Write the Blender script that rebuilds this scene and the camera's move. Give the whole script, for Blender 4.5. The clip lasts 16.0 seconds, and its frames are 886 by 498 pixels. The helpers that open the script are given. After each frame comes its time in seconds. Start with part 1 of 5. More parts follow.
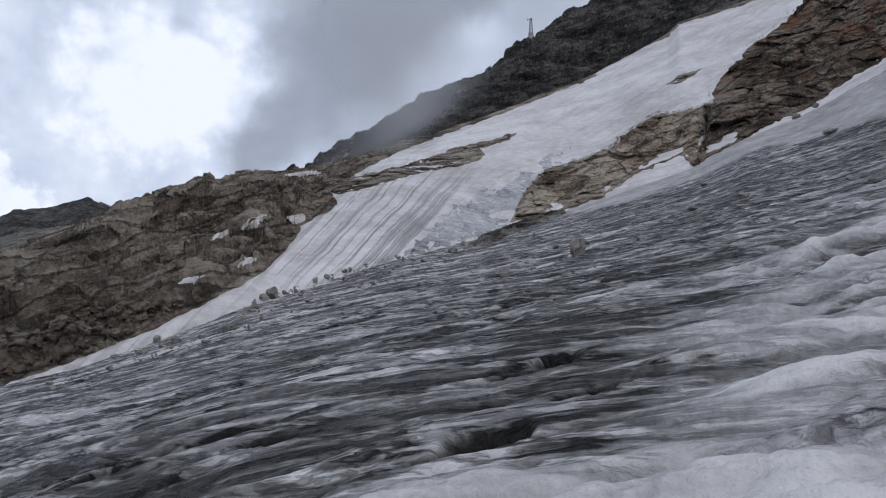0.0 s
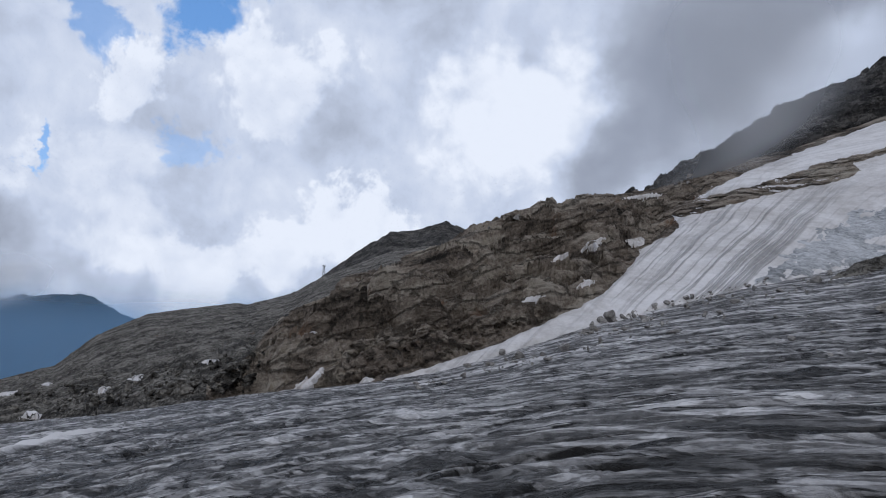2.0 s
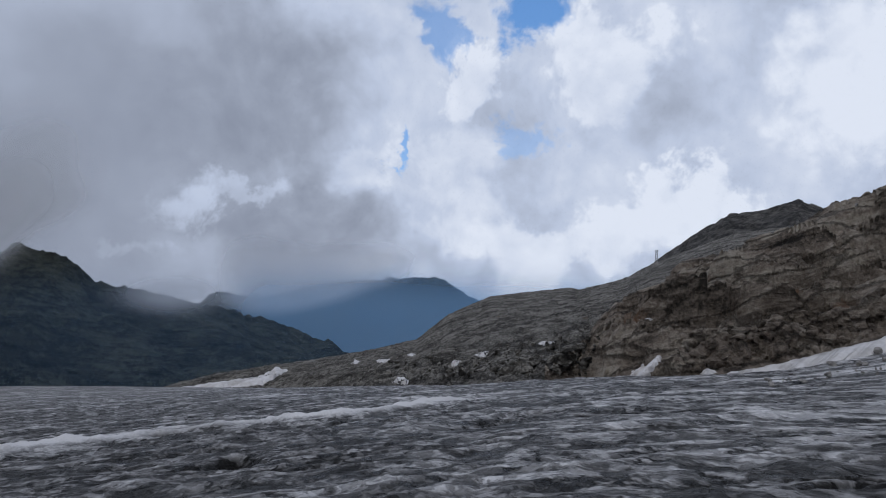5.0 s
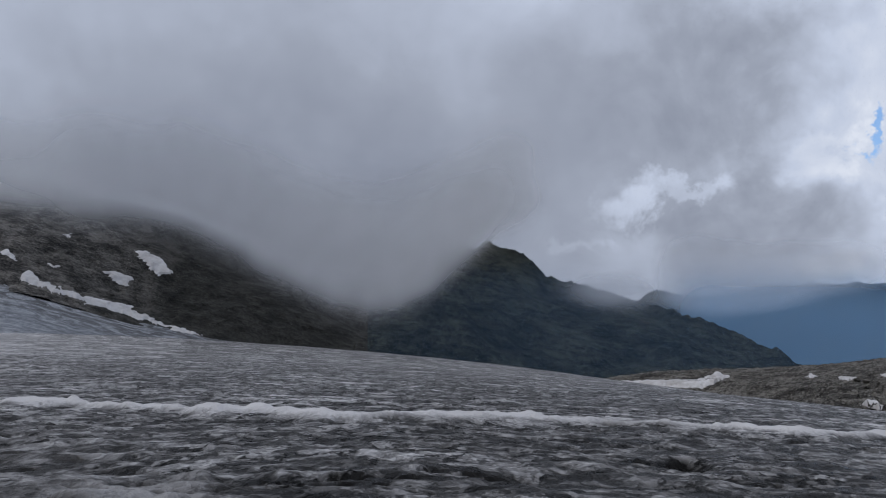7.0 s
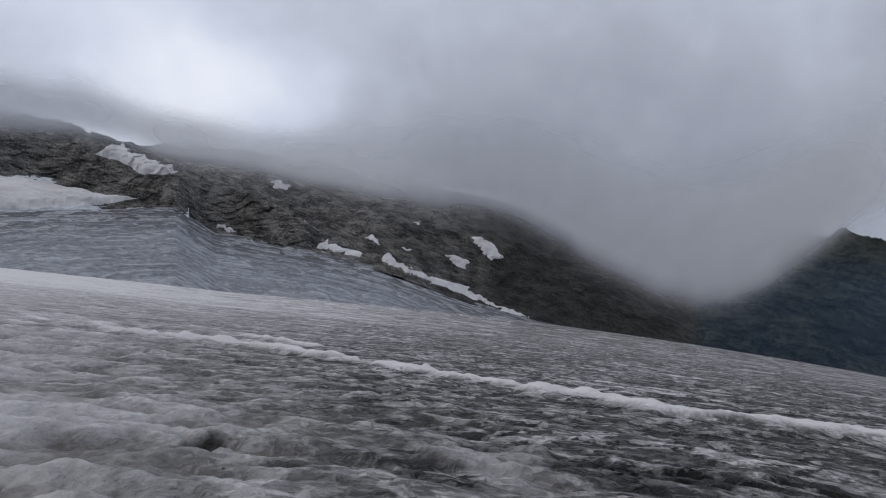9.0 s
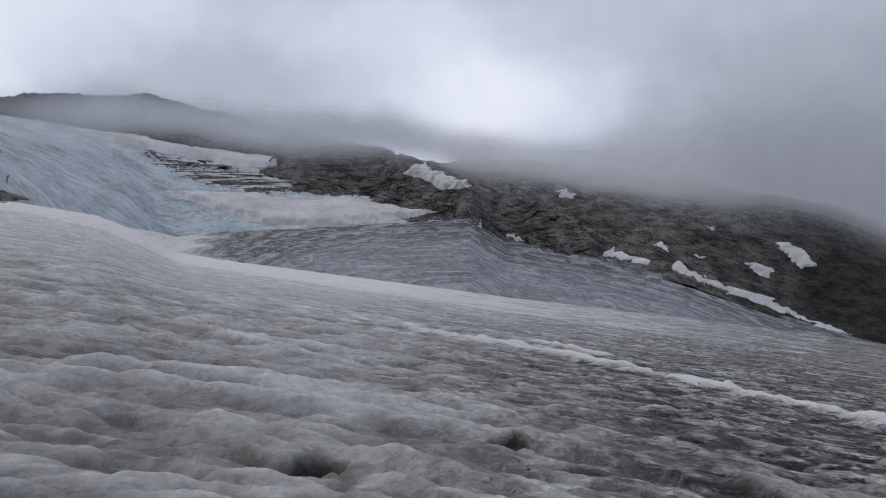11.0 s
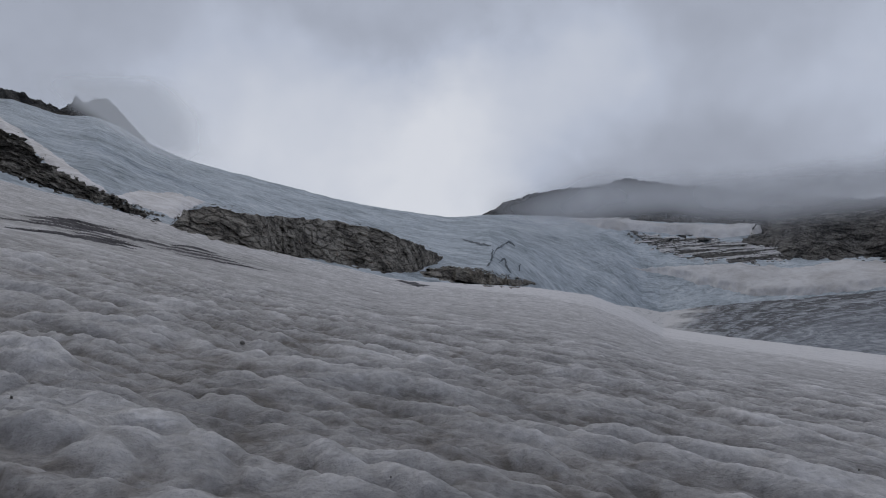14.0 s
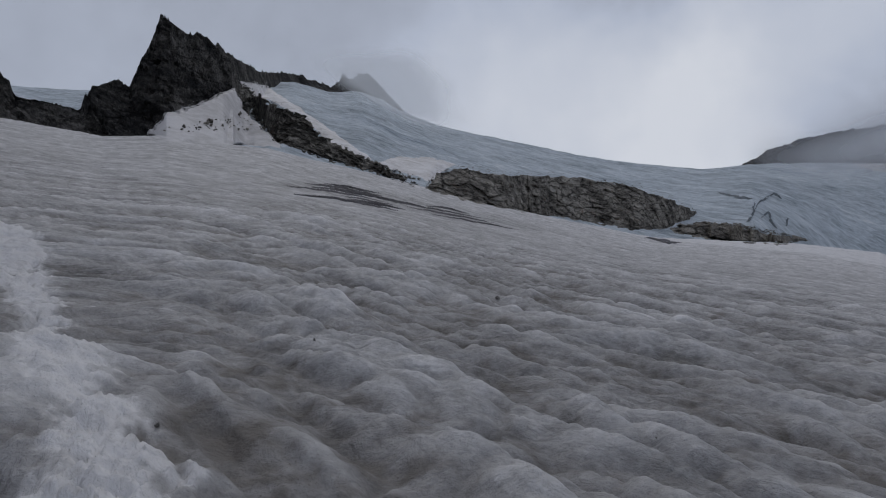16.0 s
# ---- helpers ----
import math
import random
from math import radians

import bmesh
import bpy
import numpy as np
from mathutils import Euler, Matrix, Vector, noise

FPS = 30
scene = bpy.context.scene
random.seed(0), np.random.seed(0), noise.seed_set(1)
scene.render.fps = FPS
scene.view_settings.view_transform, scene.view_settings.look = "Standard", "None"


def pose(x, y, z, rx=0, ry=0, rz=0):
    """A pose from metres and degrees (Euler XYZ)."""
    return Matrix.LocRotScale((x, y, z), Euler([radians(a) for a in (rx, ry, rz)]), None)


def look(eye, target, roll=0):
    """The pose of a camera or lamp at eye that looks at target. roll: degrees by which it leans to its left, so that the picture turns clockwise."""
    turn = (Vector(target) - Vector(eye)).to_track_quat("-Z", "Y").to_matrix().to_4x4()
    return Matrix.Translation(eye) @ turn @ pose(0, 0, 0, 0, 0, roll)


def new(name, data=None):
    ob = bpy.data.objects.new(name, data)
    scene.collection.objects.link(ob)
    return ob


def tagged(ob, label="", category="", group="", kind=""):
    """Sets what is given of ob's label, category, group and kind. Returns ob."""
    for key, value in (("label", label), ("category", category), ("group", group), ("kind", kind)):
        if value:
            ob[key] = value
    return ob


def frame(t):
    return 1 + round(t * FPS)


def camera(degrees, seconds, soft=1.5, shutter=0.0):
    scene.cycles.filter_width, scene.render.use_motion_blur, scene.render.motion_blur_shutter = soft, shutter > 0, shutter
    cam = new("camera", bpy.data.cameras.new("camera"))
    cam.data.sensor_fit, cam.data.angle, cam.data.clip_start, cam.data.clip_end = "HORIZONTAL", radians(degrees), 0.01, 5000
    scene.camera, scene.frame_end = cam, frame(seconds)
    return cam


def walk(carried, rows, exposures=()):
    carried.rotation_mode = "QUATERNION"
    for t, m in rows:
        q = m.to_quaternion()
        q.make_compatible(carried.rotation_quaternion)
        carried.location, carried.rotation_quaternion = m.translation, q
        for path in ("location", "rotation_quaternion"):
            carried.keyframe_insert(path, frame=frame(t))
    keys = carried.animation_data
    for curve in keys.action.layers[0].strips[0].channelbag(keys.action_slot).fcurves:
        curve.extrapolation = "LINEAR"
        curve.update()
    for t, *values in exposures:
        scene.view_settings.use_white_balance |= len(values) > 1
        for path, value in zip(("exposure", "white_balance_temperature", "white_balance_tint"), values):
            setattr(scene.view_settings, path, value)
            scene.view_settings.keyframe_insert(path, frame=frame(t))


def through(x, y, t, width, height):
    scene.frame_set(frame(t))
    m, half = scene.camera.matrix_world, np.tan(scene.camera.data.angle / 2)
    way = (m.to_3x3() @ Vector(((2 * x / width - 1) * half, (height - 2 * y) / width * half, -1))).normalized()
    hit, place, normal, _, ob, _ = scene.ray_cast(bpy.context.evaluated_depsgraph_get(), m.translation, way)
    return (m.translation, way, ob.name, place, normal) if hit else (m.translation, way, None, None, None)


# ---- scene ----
# ---- camera: held at arm's length by someone turning round on the spot ----
ARM, EYE = 0.4, 1.65
PATH = [
    (0, -0.00, 0.00, 0.00), (0.5, 4.77, -0.26, -0.57), (1, 10.71, 1.56, -1.32), (1.5, 18.78, 2.10, -1.00), (2, 27.74, 1.51, -1.80),
    (2.5, 34.23, 1.01, -1.44), (3, 39.11, 0.53, -0.84), (3.5, 43.04, -0.02, -0.78), (6, 69.36, -1.12, -1.47), (6.5, 79.82, -1.69, -1.34),
    (7, 90.83, -1.27, -1.03), (7.5, 100.04, -0.87, -0.82), (8, 106.84, -0.69, -0.78), (8.5, 112.23, -1.10, -0.56), (9, 117.55, -2.78, -0.66),
    (9.5, 123.63, -2.47, -0.47), (10, 130.19, -2.23, 0.22), (12.5, 158.08, -0.49, 1.76), (13, 165.86, 1.07, 2.51), (13.5, 174.39, 3.38, 2.68),
    (14, 180.32, 5.58, 3.10), (14.5, 185.55, 6.61, 3.46), (15, 190.68, 5.41, 2.16), (15.5, 195.79, 3.16, 2.16), (16, 200.72, 2.99, 2.32)]
cam = camera(66.17, 16.0, soft=1.05)
EXPOSURES = [(0, 0.24, 6230, 10), (2, 0.1, 6180, 10), (3.5, 0.0, 6120, 10), (6, -0.04, 6200, 10), (8, 0.14, 6450, 10), (10, 0.2, 6550, 10), (12.5, 0.05, 6480, 10), (14, -0.25, 6480, 10),
             (16, -0.33, 6400, 10)]
walk(cam, [(t, pose(-ARM * math.sin(radians(yaw)), ARM * math.cos(radians(yaw)), EYE, 90 + pitch, roll, yaw)) for t, yaw, pitch, roll in PATH], EXPOSURES)

# ---- world: broken cloud over a blue sky, and a veiled sun ----
SUN_AZ, SUN_EL = 205.0, 48.0


def bearing(az, el=0.0):
    """Unit vector at a bearing (degrees to the left of north) and a height angle."""
    a, e = radians(az), radians(el)
    return Vector((-math.sin(a) * math.cos(e), math.cos(a) * math.cos(e), math.sin(e)))


class Nodes:
    """A small wrapper to lay out node trees briefly."""

    def __init__(self, tree):
        self.tree = tree
        tree.nodes.clear()

    def add(self, kind, **inputs):
        n = self.tree.nodes.new(kind)
        for key, value in inputs.items():
            self.set(n, key, value)
        return n

    def set(self, n, key, value):
        socket = n.inputs[int(key[1:])] if key[0] == "i" and key[1:].isdigit() else n.inputs[key.replace("_", " ")]
        if isinstance(value, bpy.types.NodeSocket):
            self.tree.links.new(value, socket)
        else:
            socket.default_value = value

    def math(self, op, a, b=0.0, c=0.0, clamp=False):
        n = self.tree.nodes.new("ShaderNodeMath")
        n.operation, n.use_clamp = op, clamp
        for i, value in enumerate((a, b, c)):
            self.set(n, "i%d" % i, value)
        return n.outputs[0]

    def mix(self, fac, a, b, kind="RGBA", blend="MIX"):
        n = self.tree.nodes.new("ShaderNodeMix")
        n.data_type = kind
        if kind == "RGBA":
            n.blend_type = blend
        i, j, k = {"RGBA": (0, 6, 7), "FLOAT": (0, 2, 3)}[kind]
        for at, value in ((i, fac), (j, a), (k, b)):
            if isinstance(value, (tuple, list)):
                value = (*value, 1.0)[:4]
            self.set(n, "i%d" % at, value)
        return n.outputs[2 if kind == "RGBA" else 0]

    def noise(self, vector, scale, detail=4.0, rough=0.55, distortion=0.0):
        n = self.add("ShaderNodeTexNoise", Vector=vector, Scale=scale, Detail=detail, Roughness=rough, Distortion=distortion)
        return n.outputs[0]

    def ramp(self, fac, *stops):
        n = self.tree.nodes.new("ShaderNodeValToRGB")
        e = n.color_ramp.elements
        while len(e) < len(stops):
            e.new(0.5)
        for el, (at, colour) in zip(e, stops):
            el.position = at
            el.color = (*colour, 1.0) if isinstance(colour, tuple) else (colour, colour, colour, 1.0)
        self.set(n, "i0", fac)
        return n.outputs[0]

    def smooth(self, x, lo, hi, a=0.0, b=1.0):
        n = self.tree.nodes.new("ShaderNodeMapRange")
        n.interpolation_type = "SMOOTHSTEP"
        for i, value in enumerate((x, lo, hi, a, b)):
            self.set(n, "i%d" % i, value)
        return n.outputs[0]

    def stretched(self, vector, scale, turn=(0, 0, 0)):
        n = self.tree.nodes.new("ShaderNodeMapping")
        n.inputs[2].default_value = [radians(a) for a in turn]
        n.inputs[3].default_value = scale
        self.set(n, "i0", vector)
        return n.outputs[0]

    def tilted(self, vector, turn, scale):
        """Turned first, then stretched, so that the grain leans."""
        n = self.tree.nodes.new("ShaderNodeMapping")
        n.inputs[2].default_value = [radians(a) for a in turn]
        self.set(n, "i0", vector)
        return self.stretched(n.outputs[0], scale)


world = bpy.data.worlds.new("sky")
scene.world = world
world.use_nodes = True
n = Nodes(world.node_tree)
way = n.add("ShaderNodeTexCoord").outputs["Generated"]
sky = n.add("ShaderNodeTexSky")
sky.sky_type, sky.sun_disc = "NISHITA", False
sky.sun_elevation, sky.sun_rotation, sky.altitude = radians(SUN_EL), radians(-SUN_AZ), 2600
blue = n.mix(0.6, n.mix(1.0, sky.outputs[0], (0.13, 0.13, 0.13), blend="MULTIPLY"), (0.13, 0.33, 0.72))


def spread(vector, scale, detail, rough, amount):
    """Two noises about zero, to push bearings and height angles about."""
    c = n.add("ShaderNodeSeparateXYZ", i0=n.add("ShaderNodeTexNoise", Vector=vector, Scale=scale, Detail=detail, Roughness=rough, Distortion=0.15).outputs[1])
    return [n.math("MULTIPLY", n.math("SUBTRACT", c.outputs[i], 0.5), amount) for i in (0, 1)]


axes = n.add("ShaderNodeSeparateXYZ", i0=way)
turned = n.math("MULTIPLY", n.math("ARCTAN2", n.math("MULTIPLY", axes.outputs[0], -1.0), axes.outputs[1]), 180 / math.pi)
turned = n.math("WRAP", turned, 300.0, -60.0)
raised = n.math("MULTIPLY", n.math("ARCSINE", axes.outputs[2]), 180 / math.pi)
# cauliflower heads push the outlines of heaped cloud out in rounded lumps; layer cloud only drifts
heaps = []
for size in (17.0, 42.0):
    v = n.add("ShaderNodeTexVoronoi", Vector=n.add("ShaderNodeVectorMath", i0=way, i1=n.add("ShaderNodeVectorMath", i0=n.add("ShaderNodeTexNoise", Vector=way, Scale=size * 0.9, Detail=4.0).outputs[1], i1=(1.2 / size,) * 3).outputs[0]).outputs[0], Scale=size)
    v.feature = "SMOOTH_F1"
    v.inputs["Smoothness"].default_value = 0.35
    heaps.append(v.outputs[0])
for node in world.node_tree.nodes:
    if node.type == "VECT_MATH" and not node.inputs[1].is_linked:
        node.operation = "MULTIPLY"
lumps = n.math("ADD", n.math("MULTIPLY", n.math("SUBTRACT", 0.42, heaps[0]), 1.0), n.math("MULTIPLY", n.math("SUBTRACT", 0.42, heaps[1]), 0.5))
grain = n.math("SUBTRACT", n.noise(way, 9.0, 8.0, 0.6, 0.3), 0.5)
broad = n.math("SUBTRACT", n.noise(n.stretched(way, (1.0, 1.0, 1.7)), 2.2, 4.0, 0.5), 0.5)
push_az, push_el = spread(way, 9.0, 8.0, 0.66, 13.0)
drift_az, drift_el = spread(way, 5.0, 5.0, 0.55, 12.0)
heap_az, heap_el = n.math("ADD", turned, push_az), n.math("ADD", raised, push_el)
layer_az, layer_el = n.math("ADD", turned, drift_az), n.math("ADD", raised, drift_el)


def mass(az, el, wide, high, heaped, soft):
    """How much of a cloud mass covers the sky: a lumpy or a drifting oval about a bearing and a height angle."""
    x = n.math("DIVIDE", n.math("SUBTRACT", heap_az if heaped else layer_az, az), wide)
    y = n.math("DIVIDE", n.math("SUBTRACT", heap_el if heaped else layer_el, el), high)
    d = n.math("SQRT", n.math("ADD", n.math("MULTIPLY", x, x), n.math("MULTIPLY", y, y)))
    if heaped:
        d = n.math("SUBTRACT", d, n.math("MULTIPLY", lumps, 0.55))
    return n.smooth(d, 1.0 + soft, 1.0 - soft)


# blue holes: bearing, height angle, half width, half height, how clear
HOLES = [(48.3, 18.6, 3.0, 2.4, 1.0), (55.6, 16.8, 1.5, 2.8, 0.75), (59.4, 7.6, 0.6, 1.5, 0.9), (47.5, 8.7, 1.7, 1.5, 0.5), (50, 23.5, 9, 3, 0.9)]
cover = 1.0
for a, e, w, h, clear in HOLES:
    cover = n.math("MULTIPLY", cover, n.math("SUBTRACT", 1.0, n.math("MULTIPLY", mass(a, e, w, h, True, 0.4), clear)))
# the thin blue air under the cloud base to the north-west
cover = n.math("MULTIPLY", cover, n.math("SUBTRACT", 1.0, n.math("MULTIPLY", n.math("MULTIPLY", n.smooth(layer_el, -2.2, -4.6), n.smooth(turned, 30, 36)), n.smooth(turned, 66, 58))))
# heaped and layered masses from the farthest to the nearest: bearing, height angle, half width, half height, brightness, heaped, softness of the edge
HEAPS = [(21.5, 12.5, 8.0, 6.0, 0.98, True, 0.35), (41.5, 15.2, 5.6, 3.8, 0.95, True, 0.22), (52.8, 13.0, 3.2, 3.0, 0.94, True, 0.25), (54.0, 7.0, 4.6, 3.6, 0.84, True, 0.4),
         (62.5, 6.6, 2.4, 2.4, 0.86, True, 0.35), (36.5, 9.8, 4.6, 2.8, 0.62, False, 0.5), (53.0, 2.2, 5.0, 2.0, 0.84, True, 0.4), (35.5, 3.2, 5.0, 3.4, 0.98, True, 0.2),
         (46.0, -0.2, 9.5, 2.5, 0.93, True, 0.3), (62.0, -0.9, 3.4, 1.3, 0.84, True, 0.4)]
LAYERS = [(74.0, 12.0, 12.0, 8.5, 0.37, False, 0.45), (77.5, 16.1, 4.0, 3.0, 0.47, False, 0.7), (67.5, 1.6, 8.0, 2.6, 0.36, False, 0.45), (72.0, 4.4, 4.0, 1.0, 0.66, True, 0.5),
          (75.5, 2.3, 2.0, 1.9, 0.92, True, 0.5), (79.9, -1.3, 2.0, 0.8, 0.95, True, 0.5), (14.4, 9.4, 3.6, 3.2, 0.36, False, 0.6), (8.5, 14.5, 5.6, 6.0, 0.20, False, 0.6),
          (2.0, 19.0, 7.0, 4.6, 0.20, False, 0.6), (-3.0, 16.0, 2.0, 1.6, 0.62, False, 0.8)]
SOUTHERN_SKY = [(112, 16, 18, 9, 0.45, False, 0.8), (100, -1.0, 24, 13.0, 0.14, False, 0.9), (139, 9.2, 11, 5.0, 0.80, False, 0.8), (151, 15, 9, 4.0, 0.64, False, 0.8),
                (180, 11.5, 13, 8.0, 1.02, False, 0.75), (160, 11, 14, 5.5, 0.47, False, 0.7), (167.5, 19.5, 6, 4.5, 0.74, False, 0.8), (196, 17, 9, 6.0, 0.80, False, 0.8), (216, 23, 16, 8.0, 0.50, False, 0.7)]
shine = n.math("ADD", 0.68, n.math("MULTIPLY", n.smooth(turned, 78, 100), -0.20))
shine = n.math("ADD", shine, n.math("MULTIPLY", n.smooth(turned, 3, -10), -0.28))
for a, e, w, h, tone, heaped, edge in HEAPS + LAYERS + SOUTHERN_SKY:
    shine = n.mix(mass(a, e, w, h, heaped, edge), shine, tone, "FLOAT")
# unseen sky overhead darkened to dim the ground, and the relief of the lumps where the cloud is heaped
shine = n.math("ADD", shine, n.math("MULTIPLY", n.smooth(raised, 30, 80), -0.5))
heaped_sky = n.math("MULTIPLY", n.smooth(turned, 84, 60), n.smooth(turned, 8, 24))
shine = n.math("ADD", shine, n.math("MULTIPLY", n.math("ADD", n.math("MULTIPLY", lumps, 0.16), n.math("MULTIPLY", grain, 0.7)), n.math("ADD", 0.2, n.math("MULTIPLY", heaped_sky, 0.8))))
shine = n.math("ADD", shine, n.math("MULTIPLY", broad, 0.22))
cloud = n.ramp(shine, (0.05, (0.185, 0.205, 0.26)), (0.35, (0.335, 0.365, 0.44)), (0.62, (0.53, 0.582, 0.70)), (0.95, (0.77, 0.80, 0.87)))
back = n.add("ShaderNodeBackground", Color=n.mix(cover, blue, cloud), Strength=1.0)
n.add("ShaderNodeOutputWorld", Surface=back.outputs[0])

sun = new("sun", bpy.data.lights.new("sun", "SUN"))
sun.data.energy, sun.data.angle, sun.data.color = 0.7, radians(25), (1.0, 0.96, 0.9)
sun.matrix_world = look(bearing(SUN_AZ, SUN_EL) * 100, (0, 0, 0))

from mathutils.bvhtree import BVHTree
# ---- noise on arrays ----
RNG = np.random.default_rng(7)
PERM = np.tile(RNG.permutation(256), 3)
GRAD = RNG.normal(size=(256, 3))
GRAD /= np.linalg.norm(GRAD, axis=1)[:, None]


def perlin(p):
    i = np.floor(p).astype(int)
    f = p - i
    u = f * f * f * (f * (f * 6 - 15) + 10)
    i &= 255
    out = np.zeros(len(p))
    for dx in (0, 1):
        wx = u[:, 0] if dx else 1 - u[:, 0]
        hx = PERM[(i[:, 0] + dx) & 255]
        for dy in (0, 1):
            wy = wx * (u[:, 1] if dy else 1 - u[:, 1])
            hy = PERM[hx + ((i[:, 1] + dy) & 255)]
            for dz in (0, 1):
                w = wy * (u[:, 2] if dz else 1 - u[:, 2])
                g = GRAD[PERM[hy + ((i[:, 2] + dz) & 255)]]
                out += w * (g[:, 0] * (f[:, 0] - dx) + g[:, 1] * (f[:, 1] - dy) + g[:, 2] * (f[:, 2] - dz))
    return out * 1.6


def fbm(p, scale, octaves=4, gain=0.5, ridged=False):
    p, out, amp, norm = p / scale, np.zeros(len(p)), 1.0, 0.0
    for k in range(octaves):
        v = perlin(p + 17.3 * k)
        out += amp * ((1 - 2 * np.abs(v)) if ridged else v)
        norm, amp, p = norm + amp, amp * gain, p * 2.03
    return out / norm


def cells(p, scale):
    """Nearest-cell noise: a random value for each cell, the lean of its own facet, and the distance from its rim."""
    q = p / scale
    base = np.floor(q).astype(int)
    best, second = np.full(len(p), 9.0), np.full(len(p), 9.0)
    value, lean = np.zeros(len(p)), np.zeros(len(p))
    for dx in (-1, 0, 1):
        for dy in (-1, 0, 1):
            for dz in (-1, 0, 1):
                c = base + (dx, dy, dz)
                h = PERM[PERM[PERM[c[:, 0] & 255] + (c[:, 1] & 255)] + (c[:, 2] & 255)]
                off = q - (c + 0.5 + 0.45 * GRAD[h])
                d = np.linalg.norm(off, axis=1)
                nearer = d < best
                second = np.where(nearer, best, np.minimum(second, d))
                value = np.where(nearer, h / 255.0, value)
                lean = np.where(nearer, (off * GRAD[PERM[h]]).sum(1), lean)
                best = np.where(nearer, d, best)
    return value, lean, second - best


def sstep(x, a, b):
    t = np.clip((x - a) / (b - a), 0, 1)
    return t * t * (3 - 2 * t)


def crag(p, size, strike=(1.0, 0.1, 0.22), dip=(0.1, 0.9, -0.35), longer=2.4, thin=0.55, small=1.0):
    """Relief of jointed rock, about -1 to 1: leaning slabs drawn out along the strike, smaller blocks, open joints and fine roughness."""
    e1 = np.array(strike) / np.linalg.norm(strike)
    e3 = np.cross(e1, np.array(dip))
    e3 /= np.linalg.norm(e3)
    e2 = np.cross(e3, e1)
    warp = np.stack([fbm(p + k, size * 1.6, 3) for k in (0.0, 31.0, 77.0)], 1) * 0.5 * size
    w = p + warp
    q = np.stack([w @ e1 / longer, w @ e2, w @ e3 / thin], 1)
    v1, l1, r1 = cells(q, size)
    v2, l2, r2 = cells(q + 9.1, size * 0.36)
    v3, l3, r3 = cells(w + 3.7, size * 0.14)
    calm = 0.45 + 0.55 * sstep(r1, 0.0, 0.16)
    return (calm * (0.42 * (v1 - 0.5) + 0.65 * l1) - 0.12 * (1 - sstep(r1, 0, 0.12)) + small * (0.20 * (v2 - 0.5) + 0.36 * l2 - 0.05 * (1 - sstep(r2, 0, 0.14))
            + 0.08 * (v3 - 0.5) + 0.12 * l3) + 0.5 * fbm(p, size * 4, 4))


# ---- building surfaces ----
def mesh_object(name, verts, faces, material, smooth=True, attrs=None):
    me = bpy.data.meshes.new(name)
    verts, faces = np.asarray(verts, dtype=np.float32), np.asarray(faces, dtype=np.int32)
    k = faces.shape[1]
    me.vertices.add(len(verts))
    me.vertices.foreach_set("co", verts.ravel())
    me.loops.add(faces.size)
    me.loops.foreach_set("vertex_index", faces.ravel())
    me.polygons.add(len(faces))
    me.polygons.foreach_set("loop_start", np.arange(0, faces.size, k, dtype=np.int32))
    me.polygons.foreach_set("loop_total", np.full(len(faces), k, dtype=np.int32))
    me.polygons.foreach_set("use_smooth", np.full(len(faces), smooth))
    for key, values in (attrs or {}).items():
        me.attributes.new(key, "FLOAT", "POINT").data.foreach_set("value", np.asarray(values, dtype=np.float32))
    me.update(calc_edges=True)
    me.validate()
    me.materials.append(material)
    return new(name, me)


def grid_faces(rows, cols, keep=None):
    i = np.arange(rows * cols).reshape(rows, cols)
    f = np.stack([i[:-1, :-1], i[:-1, 1:], i[1:, 1:], i[1:, :-1]], -1).reshape(-1, 4)
    return f if keep is None else f[keep[f].all(1)]


def along(points, az):
    a = np.array(sorted(points))
    return np.interp(az, a[:, 0], a[:, 1])


def polar(az, r, z):
    a = np.radians(az)
    return np.stack([-np.sin(a) * r, np.cos(a) * r, z], -1)


SURFACES = {}


def slope(name, az0, az1, step, lines, material, relief=None, attrs=None, smooth=True, drop=0.5):
    """A mountainside between bearings, led through lines of (range, height angles, rows up to it), with rock relief; its far side falls away."""
    az = np.arange(az0, az1 + step / 2, step)
    rs, zs = [], []
    for k, (dist, angle, rows) in enumerate(lines):
        r = along(dist, az) if isinstance(dist, list) else (dist(az) if callable(dist) else np.full(len(az), float(dist)))
        e = along(angle, az) if isinstance(angle, list) else angle(az)
        z = EYE + r * np.tan(np.radians(e))
        if k == 0:
            rs, zs = [r], [z]
            continue
        r0, z0 = rs[-1], zs[-1]
        for q in range(1, rows + 1):
            f = q / rows
            rs.append(r0 + (r - r0) * f)
            zs.append(z0 + (z - z0) * f)
    top = len(rs)
    r0, z0 = rs[-1], zs[-1]
    for q in range(1, 7):
        rs.append(r0 * (1 + 0.05 * q))
        zs.append(z0 - drop * r0 * 0.05 * q)
    r, z = np.array(rs), np.array(zs)
    p = polar(np.broadcast_to(az, r.shape), r, z)
    flat = p.reshape(-1, 3)
    if relief is not None:
        gr = np.gradient(r, axis=0)
        gz = np.gradient(z, axis=0)
        length = np.hypot(gr, gz) + 1e-6
        nr, nz = -gz / length, gr / length
        a = np.radians(az)
        normal = np.stack([-np.sin(a) * nr, np.cos(a) * nr, nz], -1).reshape(-1, 3)
        flat = flat + normal * relief(flat)[:, None]
    faces = grid_faces(*r.shape)
    ob = mesh_object(name, flat, faces, material, smooth, {k: f(flat) for k, f in (attrs or {}).items()})
    SURFACES[name] = (flat, faces)
    return ob


